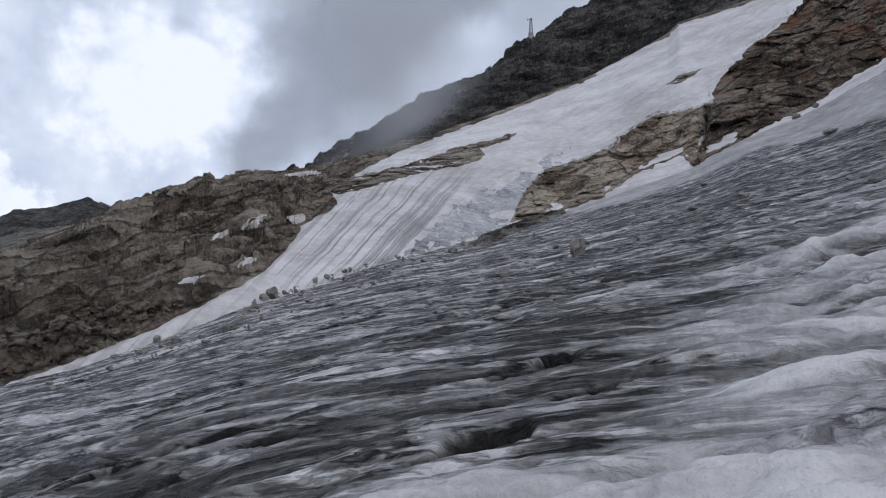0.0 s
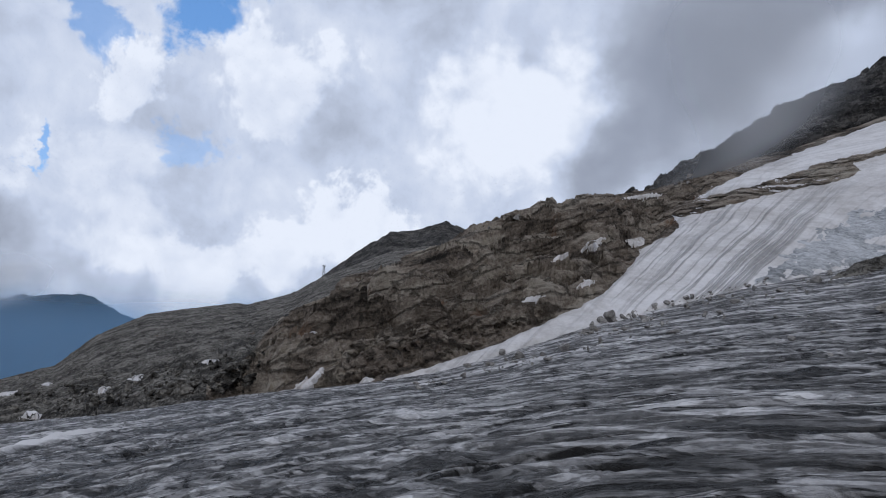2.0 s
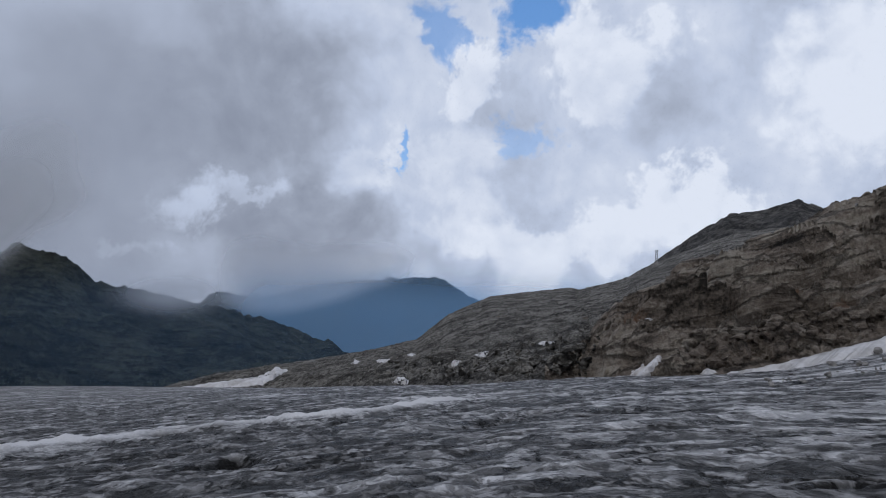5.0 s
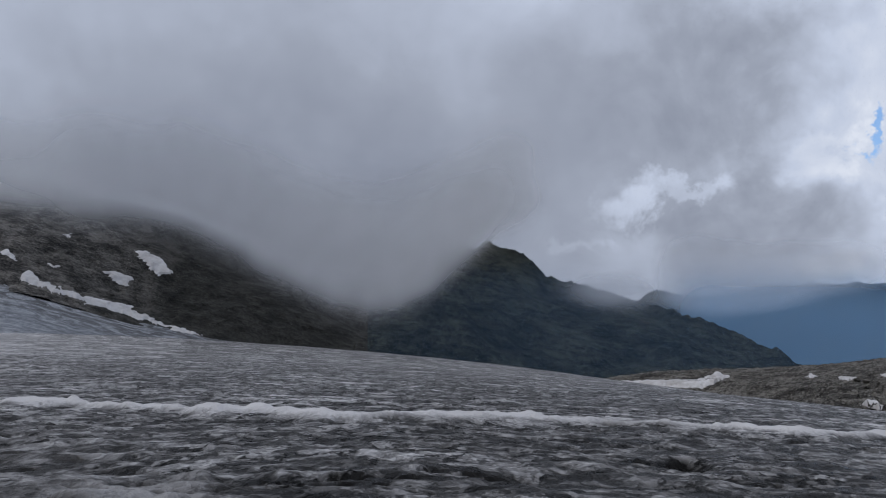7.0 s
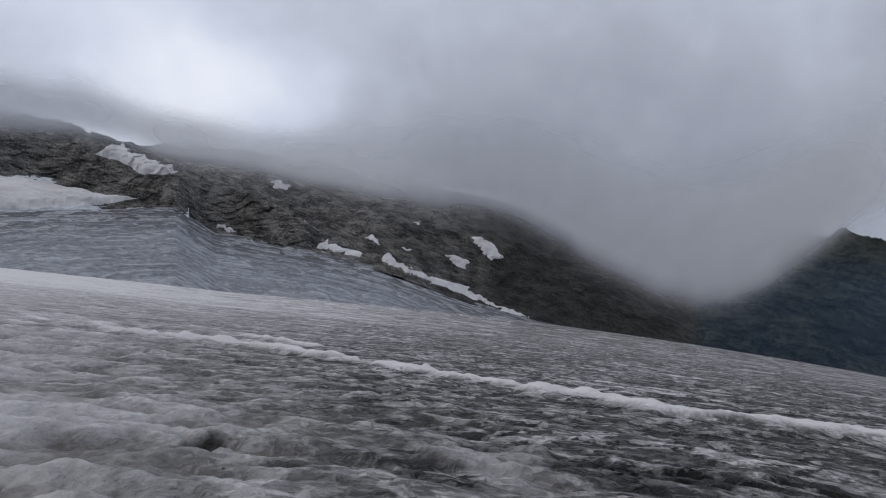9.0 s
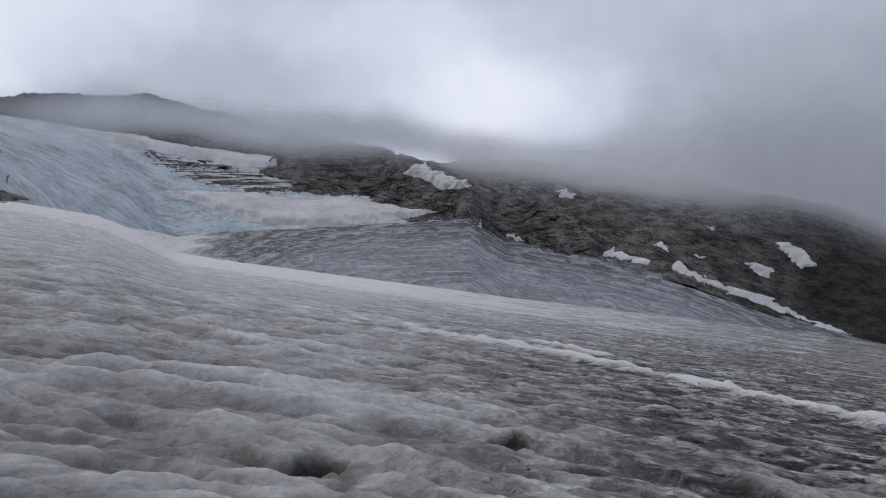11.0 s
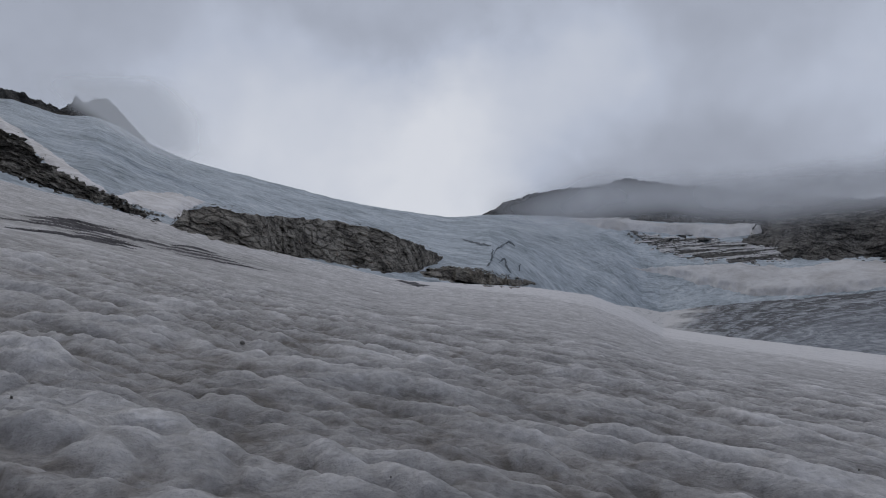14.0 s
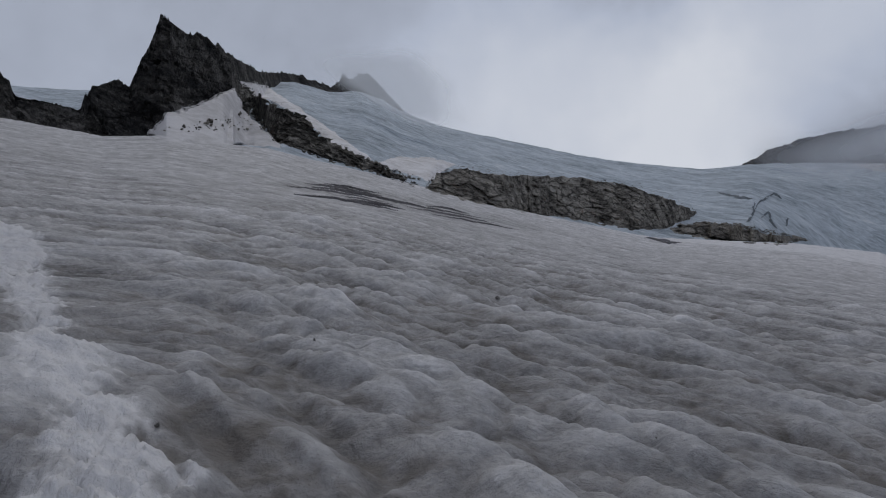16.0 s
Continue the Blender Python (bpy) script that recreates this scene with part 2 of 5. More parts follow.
TREES = {}


def tree_of(names):
    key = tuple(names)
    if key not in TREES:
        vs, fs, base = [], [], 0
        for s in names:
            v, f = SURFACES[s]
            vs.append(v)
            fs.append(f + base)
            base += len(v)
        TREES[key] = BVHTree.FromPolygons(np.concatenate(vs).tolist(), np.concatenate(fs).tolist())
    return TREES[key]


def inside(poly, a, e):
    """Signed distance in degrees from the rim of an outline of (bearing, height angle) pairs, positive inside."""
    q = np.array(poly, dtype=float)
    best, odd = np.full(len(a), 1e9), np.zeros(len(a), bool)
    for (x0, y0), (x1, y1) in zip(q, np.roll(q, -1, 0)):
        dx, dy = x1 - x0, y1 - y0
        t = np.clip(((a - x0) * dx + (e - y0) * dy) / (dx * dx + dy * dy + 1e-12), 0, 1)
        best = np.minimum(best, np.hypot(a - x0 - t * dx, e - y0 - t * dy))
        if y0 != y1:
            odd ^= ((y0 > e) != (y1 > e)) & (a < x0 + (e - y0) * dx / dy)
    return np.where(odd, best, -best)


def largest(faces):
    """The faces of the largest connected piece."""
    up = {}

    def root(k):
        while up.setdefault(k, k) != k:
            up[k] = up[up[k]]
            k = up[k]
        return k

    for f in faces.tolist():
        r = root(f[0])
        for k in f[1:]:
            up[root(k)] = r
    ids = np.array([root(f) for f in faces[:, 0].tolist()])
    values, counts = np.unique(ids, return_counts=True)
    return ids == values[counts.argmax()]


EYE_POINT = Vector((0, 0, EYE))


def lying(name, poly, on, material, step=0.08, ragged=0.25, grain=1.0, rise=0.3, edge=0.4, relief=None, smooth=True, steep=0.8, attrs=None, single=False, face=None, rim=0.25, least=0):
    """A patch of snow, ice or rock with an outline in bearings and height angles, lying on the surfaces named: thick in the middle, thin at its rim."""
    q = np.array(poly, dtype=float)
    az = np.arange(q[:, 0].min() - 0.4, q[:, 0].max() + 0.4, step)
    el = np.arange(q[:, 1].min() - 0.4, q[:, 1].max() + 0.4, step * 0.8)
    A, E = [m.ravel() for m in np.meshgrid(az, el)]
    w = np.stack([A, E * 1.8, np.zeros_like(A)], 1)
    d = inside(poly, A + ragged * fbm(w + 5, grain, 4), E + 0.6 * ragged * fbm(w + 55, grain, 4))
    near = d > 0.03 - rim - step
    tree = tree_of(on)
    verts, keep = np.zeros((len(A), 3)), np.zeros(len(A), bool)
    for k in np.nonzero(near)[0]:
        hit = tree.ray_cast(EYE_POINT, bearing(A[k], E[k]))
        if hit[0] is not None:
            verts[k], keep[k] = hit[0], True
    if face is not None:
        # a face of its own, leaning back from its foot by so many metres a degree, and let into the slope at its rim
        shape = (len(el), len(az))
        reach = np.hypot(verts[:, 0], verts[:, 1])
        body = ((d > 0) & keep).reshape(shape)
        row = np.argmax(body, axis=0)
        has = body.any(axis=0)
        cols = np.arange(len(az))
        foot_r = np.interp(cols, cols[has], reach.reshape(shape)[row[has], cols[has]])
        foot_e = np.interp(cols, cols[has], el[row[has]])
        k = max(3, int(0.8 / step))
        pad = lambda v: np.convolve(np.pad(v, k, mode="edge"), np.ones(2 * k + 1) / (2 * k + 1), mode="valid")
        foot_r, foot_e = np.tile(pad(foot_r), len(el)), np.tile(pad(foot_e), len(el))
        own = np.minimum(foot_r + face * (E - foot_e), reach - 0.5)
        if relief is not None:
            at = polar(A, own, EYE + own * np.tan(np.radians(E)))
            own = own - relief(at) * sstep(d, -0.02, edge * 0.5)
        t = sstep(d, -0.12, 0.12)
        own = np.minimum(own * t + (reach + 0.4) * (1 - t), reach + 0.4)
        verts = np.where(keep[:, None], polar(A, own, EYE + own * np.tan(np.radians(E))), verts)
        relief, rise = None, 0.0
    out = polar(A, -np.ones(len(A)) * steep, np.ones(len(A)) * (1 - 0.3 * steep))
    lift = rise * (sstep(d, -rim, edge) - 0.3)
    if relief is not None:
        lift = lift + np.where(keep, relief(verts), 0) * sstep(d, -0.05, edge * 0.7)
    verts = verts + out * lift[:, None]
    faces = grid_faces(len(el), len(az), keep)
    span = np.linalg.norm(verts[faces].max(1) - verts[faces].min(1), axis=1)
    faces = faces[span < np.median(span) * 8 + 0.5]
    if single:
        faces = faces[largest(faces)]
    if least:
        kept, rest = [], faces
        while len(rest):
            piece = largest(rest)
            if piece.sum() < least:
                break
            kept.append(rest[piece])
            rest = rest[~piece]
        faces = np.concatenate(kept)
    used = np.unique(faces)
    index = np.zeros(len(A), int)
    index[used] = np.arange(len(used))
    made = {k: f(verts[used], d[used]) for k, f in (attrs or {}).items()}
    ob = mesh_object(name, verts[used], index[faces], material, smooth, made)
    SURFACES.setdefault(name, (verts[used], index[faces]))
    return ob

# ---- materials ----
def material(name):
    m = bpy.data.materials.new(name)
    m.use_nodes = True
    n = Nodes(m.node_tree)
    return m, n, n.add("ShaderNodeTexCoord").outputs["Object"]


def finish(n, colour, rough, height, strength=0.6, distance=0.1, spec=0.3):
    bump = n.add("ShaderNodeBump", Height=height, Strength=strength, Distance=distance)
    b = n.add("ShaderNodeBsdfPrincipled", Base_Color=colour, Roughness=rough, Normal=bump.outputs[0], Specular_IOR_Level=spec)
    n.add("ShaderNodeOutputMaterial", Surface=b.outputs[0])


def rock_material(name, dark, mid, pale, rust, size, rusty=0.62, rough=0.88, speckle=0.16, gaping=0.7, bumpy=0.30):
    """Jointed rock: broad tone, speckle, rust stains and dark joints; size in metres of the main blocks."""
    m, n, at = material(name)
    broad = n.noise(at, 0.35 / size, 5.0, 0.6)
    beds = n.noise(n.tilted(at, (12, 22, 0), (0.5, 0.5, 2.6)), 1.2 / size, 6.0, 0.65, 0.3)
    fine = n.noise(at, 9.0 / size, 6.0, 0.7)
    tone = n.math("ADD", n.math("MULTIPLY", broad, 0.55), n.math("ADD", n.math("MULTIPLY", beds, 0.35), n.math("MULTIPLY", fine, 0.25)))
    blocks = n.add("ShaderNodeTexVoronoi", Vector=at, Scale=5.0 / size).outputs[1]
    chips = n.add("ShaderNodeTexVoronoi", Vector=at, Scale=15.0 / size).outputs[1]
    tone = n.math("ADD", tone, n.math("MULTIPLY", n.math("SUBTRACT", n.math("ADD", n.math("MULTIPLY", blocks, 0.6), n.math("MULTIPLY", chips, 0.4)), 0.5), speckle))
    colour = n.ramp(tone, (0.45, dark), (0.56, mid), (0.66, pale))
    stain = n.smooth(n.noise(at, 0.5 / size, 6.0, 0.65, 0.8), rusty, rusty + 0.13)
    colour = n.mix(n.math("MULTIPLY", stain, 0.75), colour, rust)
    joint = n.add("ShaderNodeTexVoronoi", Vector=n.tilted(n.add("ShaderNodeVectorMath", i0=at, i1=n.add("ShaderNodeTexNoise", Vector=at, Scale=0.9 / size, Detail=4.0).outputs[1]).outputs[0], (12, 22, 0), (0.45, 0.45, 1.8)), Scale=0.95 / size)
    joint.feature = "DISTANCE_TO_EDGE"
    crack = n.smooth(n.math("ADD", joint.outputs[0], n.math("MULTIPLY", n.math("SUBTRACT", fine, 0.5), 0.24)), 0.0, 0.07)
    colour = n.mix(n.math("MULTIPLY", n.math("SUBTRACT", 1.0, crack), gaping), colour, tuple(c * 0.4 for c in dark))
    # optional vertex mask that pulls the colour towards near black
    dark_tone = n.add("ShaderNodeAttribute")
    dark_tone.attribute_name = "dark_tone"
    colour = n.mix(n.math("MULTIPLY", dark_tone.outputs["Fac"], 0.8), colour, (0.018, 0.020, 0.017))
    height = n.math("ADD", n.math("MULTIPLY", beds, 1.0), n.math("ADD", n.math("MULTIPLY", fine, 0.5), n.math("MULTIPLY", crack, 0.35)))
    finish(n, colour, rough, height, 1.0, bumpy * size, 0.12)
    return m


BROWN = rock_material("brown_gneiss", (0.040, 0.035, 0.029), (0.222, 0.182, 0.147), (0.43, 0.38, 0.315), (0.22, 0.115, 0.065), 2.6, 0.60, speckle=0.10, gaping=0.5)
TAN = rock_material("tan_gneiss", (0.08, 0.06, 0.046), (0.31, 0.255, 0.20), (0.50, 0.44, 0.36), (0.23, 0.11, 0.055), 2.4, 0.55, gaping=0.45, bumpy=0.16)
RUSTY = rock_material("rusty_gneiss", (0.030, 0.024, 0.019), (0.112, 0.085, 0.065), (0.29, 0.243, 0.200), (0.20, 0.095, 0.055), 2.6, 0.52, gaping=0.6, bumpy=0.22)
SCREE = rock_material("grey_scree", (0.035, 0.032, 0.028), (0.12, 0.11, 0.096), (0.32, 0.30, 0.265), (0.15, 0.10, 0.07), 3.0, speckle=0.3, gaping=0.35)
DARK = rock_material("dark_schist", (0.020, 0.020, 0.021), (0.058, 0.055, 0.052), (0.16, 0.15, 0.138), (0.11, 0.08, 0.06), 3.5, 0.66, gaping=0.4)
GREY = rock_material("grey_gneiss", (0.040, 0.037, 0.033), (0.20, 0.182, 0.158), (0.42, 0.39, 0.34), (0.19, 0.115, 0.07), 1.6, 0.60)
STONE = rock_material("pale_granite", (0.12, 0.113, 0.107), (0.26, 0.245, 0.230), (0.43, 0.41, 0.385), (0.26, 0.18, 0.12), 0.6, gaping=0.2, bumpy=0.06)
MOSS = rock_material("grassy_mountainside", (0.014, 0.017, 0.016), (0.034, 0.038, 0.031), (0.075, 0.08, 0.06), (0.08, 0.07, 0.05), 40.0, gaping=0.25)
FLANK = rock_material("dark_scree", (0.026, 0.026, 0.026), (0.112, 0.106, 0.098), (0.27, 0.255, 0.235), (0.10, 0.08, 0.065), 4.0, speckle=0.25, gaping=0.2)


def snow_material(name, clean, dirty, size=1.0, streaks=0.0, turn=0.0):
    m, n, at = material(name)
    cups = n.noise(at, 1.6 / size, 5.0, 0.6)
    fine = n.noise(at, 14.0 / size, 4.0, 0.6)
    dirt = n.noise(at, 0.22 / size, 6.0, 0.65, 0.5)
    runs = n.noise(n.stretched(at, (1.0, 0.10, 0.10), (0, 0, turn)), 1.1 / size, 5.0, 0.6, 0.2)
    tone = n.math("ADD", n.math("MULTIPLY", dirt, 0.6), n.math("ADD", n.math("MULTIPLY", cups, 0.25), n.math("MULTIPLY", fine, 0.15)))
    colour = n.ramp(tone, (0.40, dirty), (0.58, clean))
    gully = n.smooth(runs, 0.54, 0.68)
    colour = n.mix(n.math("MULTIPLY", gully, streaks), colour, tuple(c * 0.45 for c in dirty))
    height = n.math("ADD", n.math("MULTIPLY", cups, 1.0), n.math("SUBTRACT", n.math("MULTIPLY", fine, 0.3), n.math("MULTIPLY", gully, streaks)))
    finish(n, colour, 0.75, height, 0.6, 0.16 * size)
    return m


DIRTY_SNOW = snow_material("dirty_snow", (0.64, 0.62, 0.62), (0.44, 0.42, 0.41), 1.5)
SNOW = snow_material("old_snow", (0.80, 0.78, 0.78), (0.52, 0.49, 0.47), 1.5)


def runnelled_snow():
    """Old snow cut by dark meltwater runnels that follow the fall of the slope."""
    m, n, at = material("runnelled_snow")
    across = n.add("ShaderNodeAttribute")
    across.attribute_name = "across"
    lined = n.add("ShaderNodeAttribute")
    lined.attribute_name = "lined"
    cups = n.noise(at, 1.1, 5.0, 0.6)
    fine = n.noise(at, 6.0, 4.0, 0.6)
    dirt = n.noise(at, 0.12, 6.0, 0.65, 0.5)
    line = n.add("ShaderNodeCombineXYZ", X=n.math("MULTIPLY", across.outputs["Fac"], 1.5), Y=n.math("MULTIPLY", n.noise(at, 0.05, 2.0), 2.0)).outputs[0]
    gully = n.math("MULTIPLY", n.smooth(n.noise(line, 1.6, 4.0, 0.6, 0.15), 0.50, 0.66), lined.outputs["Fac"])
    tone = n.math("ADD", n.math("MULTIPLY", dirt, 0.6), n.math("ADD", n.math("MULTIPLY", cups, 0.25), n.math("MULTIPLY", fine, 0.15)))
    colour = n.ramp(tone, (0.38, (0.50, 0.475, 0.46)), (0.58, (0.79, 0.77, 0.77)))
    colour = n.mix(n.math("MULTIPLY", gully, 0.6), colour, (0.22, 0.22, 0.225))
    height = n.math("SUBTRACT", n.math("ADD", cups, n.math("MULTIPLY", fine, 0.3)), n.math("MULTIPLY", gully, 1.2))
    finish(n, colour, 0.75, height, 0.7, 0.25)
    return m


SNOWFIELD = runnelled_snow()
SNOW_FAR = snow_material("far_snow", (0.74, 0.73, 0.73), (0.52, 0.50, 0.49), 5.0)


def ice_material():
    """Glacier ice: grit-darkened bare ice, grey weathered ice and remains of white firn, by a vertex value that also
    carries painted shade of the relief; fine streaks follow the foliation.
    """
    m, n, at = material("glacier_ice")

    def data(key):
        node = n.add("ShaderNodeAttribute")
        node.attribute_name = key
        return node.outputs["Fac"]

    crust_shade, silt, bare = data("crust_shade"), data("silt"), data("bare")
    grain = n.add("ShaderNodeCombineXYZ", X=n.math("MULTIPLY", data("ring"), 1.7), Y=n.math("MULTIPLY", data("arc"), 1.2)).outputs[0]
    streak = n.noise(grain, 1.0, 7.0, 0.62, 0.6)
    thread = n.noise(grain, 3.2, 5.0, 0.62, 0.9)
    plates = n.math("SUBTRACT", n.smooth(streak, 0.45, 0.55), 0.5)
    scales = n.math("SUBTRACT", n.smooth(thread, 0.44, 0.56), 0.5)
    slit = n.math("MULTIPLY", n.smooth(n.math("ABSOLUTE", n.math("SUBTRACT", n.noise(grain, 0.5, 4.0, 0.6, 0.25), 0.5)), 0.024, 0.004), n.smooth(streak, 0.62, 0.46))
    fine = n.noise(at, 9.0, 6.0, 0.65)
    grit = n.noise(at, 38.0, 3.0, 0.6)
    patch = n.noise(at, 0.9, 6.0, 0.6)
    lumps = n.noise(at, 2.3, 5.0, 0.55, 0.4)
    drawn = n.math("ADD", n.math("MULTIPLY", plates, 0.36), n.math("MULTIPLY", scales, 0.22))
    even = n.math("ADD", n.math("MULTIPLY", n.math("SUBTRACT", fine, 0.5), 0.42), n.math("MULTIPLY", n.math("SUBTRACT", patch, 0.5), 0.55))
    level = n.math("ADD", crust_shade, n.math("ADD", n.math("MULTIPLY", drawn, n.smooth(bare, 0.0, 1.0, 0.10, 1.0)), even))
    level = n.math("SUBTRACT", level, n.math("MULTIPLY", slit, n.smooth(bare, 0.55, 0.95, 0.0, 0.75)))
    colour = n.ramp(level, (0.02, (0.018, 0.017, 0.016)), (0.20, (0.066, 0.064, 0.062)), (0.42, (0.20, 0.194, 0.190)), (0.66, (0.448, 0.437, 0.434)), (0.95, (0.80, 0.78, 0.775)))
    grime = n.math("MULTIPLY", n.smooth(lumps, 0.46, 0.66), n.smooth(silt, 0.0, 0.6))
    colour = n.mix(n.math("MULTIPLY", grime, 0.75), colour, (0.125, 0.108, 0.09))
    speck = n.math("MULTIPLY", n.smooth(grit, 0.58, 0.70), n.smooth(silt, 0.1, 0.9, 0.15, 0.7))
    colour = n.mix(speck, colour, (0.10, 0.09, 0.078))
    colour = n.mix(n.math("MULTIPLY", silt, 0.5), colour, (0.185, 0.165, 0.148))
    rough = n.math("ADD", 0.45, n.math("MULTIPLY", level, 0.35), clamp=True)
    height = n.math("ADD", n.math("MULTIPLY", fine, 0.4), n.math("ADD", n.math("MULTIPLY", lumps, 0.9), n.math("ADD", n.math("MULTIPLY", drawn, n.smooth(bare, 0, 1, 0.2, 1.6)), n.math("MULTIPLY", grit, 0.08))))
    finish(n, colour, rough, height, 0.9, 0.12, 0.14)
    return m


ICE = ice_material()


def basin_material(name, dark, pale, turn, size, drawn_out=(0.12, 0.9, 0.3)):
    """Bare glacier seen from afar, with its dirt bands."""
    m, n, at = material(name)
    bands = n.noise(n.stretched(at, drawn_out, (0, 0, turn)), 1.0 / size, 7.0, 0.65, 1.2)
    broad = n.noise(at, 0.12 / size, 5.0, 0.6)
    fine = n.noise(at, 2.2 / size, 6.0, 0.7)
    tone = n.math("ADD", n.math("MULTIPLY", bands, 0.55), n.math("ADD", n.math("MULTIPLY", broad, 0.35), n.math("MULTIPLY", fine, 0.22)))
    colour = n.ramp(tone, (0.44, dark), (0.60, pale), (0.74, tuple(min(0.85, c * 1.45) for c in pale)))
    finish(n, colour, 0.8, n.math("ADD", bands, fine), 0.6, 0.5 * size, 0.08)
    return m




def bowl_ice():
    """Grey-blue ice with dark dirt bands in nested arcs, and old snow at its edge."""
    m, n, at = material("banded_ice")

    def data(key):
        node = n.add("ShaderNodeAttribute")
        node.attribute_name = key
        return node.outputs["Fac"]

    band = data("band")
    warp = n.noise(at, 0.03, 3.0)
    line = n.add("ShaderNodeCombineXYZ", X=n.math("MULTIPLY", band, 15.0), Y=n.math("MULTIPLY", warp, 9.0)).outputs[0]
    thread = n.noise(line, 1.6, 6.0, 0.68, 0.4)
    fine = n.noise(at, 0.5, 6.0, 0.68)
    broad = n.noise(at, 0.02, 4.0)
    tone = n.math("ADD", n.math("MULTIPLY", thread, 0.55), n.math("ADD", n.math("MULTIPLY", fine, 0.35), n.math("MULTIPLY", broad, 0.15)))
    colour = n.ramp(tone, (0.40, (0.10, 0.105, 0.115)), (0.52, (0.27, 0.285, 0.31)), (0.64, (0.50, 0.52, 0.55)))
    dirt = n.math("MULTIPLY", n.smooth(band, 0.66, 0.92), n.smooth(thread, 0.58, 0.44))
    colour = n.mix(n.math("MULTIPLY", dirt, 0.85), colour, (0.055, 0.053, 0.052))
    colour = n.mix(n.math("MULTIPLY", data("firny"), n.smooth(tone, 0.36, 0.50)), colour, (0.74, 0.72, 0.71))
    finish(n, colour, 0.6, n.math("ADD", thread, fine), 0.6, 2.0)
    return m


BASIN = bowl_ice()


def striped_step():
    """Ledges of dark rock with thin snow lying along them."""
    m, n, at = material("snow_striped_rock")
    ledge = n.noise(n.stretched(at, (0.05, 0.05, 1.0), (3, 2, 0)), 0.5, 6.0, 0.62, 0.6)
    fine = n.noise(at, 0.6, 6.0, 0.7)
    snow = n.smooth(n.math("ADD", ledge, n.math("MULTIPLY", n.math("SUBTRACT", fine, 0.5), 0.35)), 0.47, 0.53)
    rock = n.ramp(fine, (0.38, (0.045, 0.043, 0.042)), (0.62, (0.16, 0.152, 0.14)))
    finish(n, n.mix(snow, rock, (0.62, 0.61, 0.61)), 0.8, n.math("ADD", ledge, fine), 0.8, 1.0)
    return m


STRIPED = striped_step()
BLUE_ICE = basin_material("blue_ice", (0.27, 0.31, 0.34), (0.58, 0.635, 0.68), 100, 2.5, (0.34, 0.9, 0.6))
GRIT_ICE = basin_material("gritty_ice", (0.045, 0.043, 0.047), (0.135, 0.128, 0.135), 10, 0.7)
NEAR_ICE = basin_material("grey_blue_ice", (0.20, 0.21, 0.22), (0.54, 0.55, 0.57), 10, 0.5, (0.6, 0.9, 0.6))


def mist_material(name, colour, scale, thick, fray=1.2, through=0.25):
    """Cloud droplets in thin sheets: how thick is in the vertex data, frayed by noise."""
    m, n, at = material(name)
    veil = n.add("ShaderNodeAttribute")
    veil.attribute_name = "veil"
    wisp = n.noise(at, scale, 3.5, 0.5, 0.2)
    ragged = n.math("MULTIPLY", n.math("MULTIPLY", n.math("SUBTRACT", wisp, 0.5), 2.0 * fray), n.smooth(veil.outputs["Fac"], 0.0, 0.3))
    a = n.math("MAXIMUM", n.math("MULTIPLY", n.smooth(n.math("ADD", veil.outputs["Fac"], ragged, clamp=True), 0.0, 1.0), thick), n.math("MULTIPLY", n.math("MINIMUM", veil.outputs["Fac"], 0.004), 0.5))
    body = n.add("ShaderNodeMixShader", i0=through, i1=n.add("ShaderNodeBsdfDiffuse", Color=(*colour, 1)).outputs[0],
                 i2=n.add("ShaderNodeBsdfTranslucent", Color=(*colour, 1)).outputs[0])
    out = n.add("ShaderNodeMixShader", i0=a, i1=n.add("ShaderNodeBsdfTransparent").outputs[0], i2=body.outputs[0])
    n.add("ShaderNodeOutputMaterial", Surface=out.outputs[0])
    return m


MIST = mist_material("mist", (0.80, 0.81, 0.83), 0.010, 0.92, 0.9, 0.25)
LOW_MIST = mist_material("low_mist", (0.84, 0.86, 0.90), 0.0022, 0.85, 0.9, 0.5)
WISP = mist_material("thin_mist", (0.93, 0.95, 0.98), 0.017, 0.68, 1.2, 0.75)
# the blue of distant air is put into the colour of these sheets
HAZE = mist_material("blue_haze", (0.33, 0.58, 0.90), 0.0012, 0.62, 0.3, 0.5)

# ---- the glacier: one sheet from underfoot to the horizon ----
MARGIN = [  # bearing, range of the ice edge or brow, height angle there
    (-34, 92, 13.0), (-29, 88, 10.3), (-23.6, 82, 8.2), (-20, 80, 6.3), (-10, 75, 3.0), (-3, 65, 0.8), (4, 55, -1.0), (16, 45, -4.8),
    (23, 42, -7.4), (28.5, 40, -8.9), (33, 39, -9.7), (40, 42, -10.4), (54, 58, -11.8), (60, 95, -11.9), (68, 190, -12.0), (77, 250, -11.5),
    (85, 260, -10.85), (95, 260, -10.05), (106, 250, -9.1), (115.4, 240, -8.2), (125, 230, -7.4), (135, 215, -6.3), (148, 195, -4.4),
    (158, 172, -2.8), (162.7, 162, -1.9), (165, 150, -0.4), (168, 140, 1.0), (172.7, 130, 1.9), (183.6, 115, 3.1), (192.6, 105, 5.5), (201.5, 95, 8.1), (208, 92, 9.9),
    (214.6, 90, 11.5)]
MARGIN += [(222.4, 88, 12.4), (227, 86, 12.1), (234, 86, 13.0), (280, 90, 14.0), (326, 92, 13.0)]
M_RANGE = [(a + k, r) for k in (-360, 0, 360) for a, r, e in MARGIN]
M_ANGLE = [(a + k, e) for k in (-360, 0, 360) for a, r, e in MARGIN]
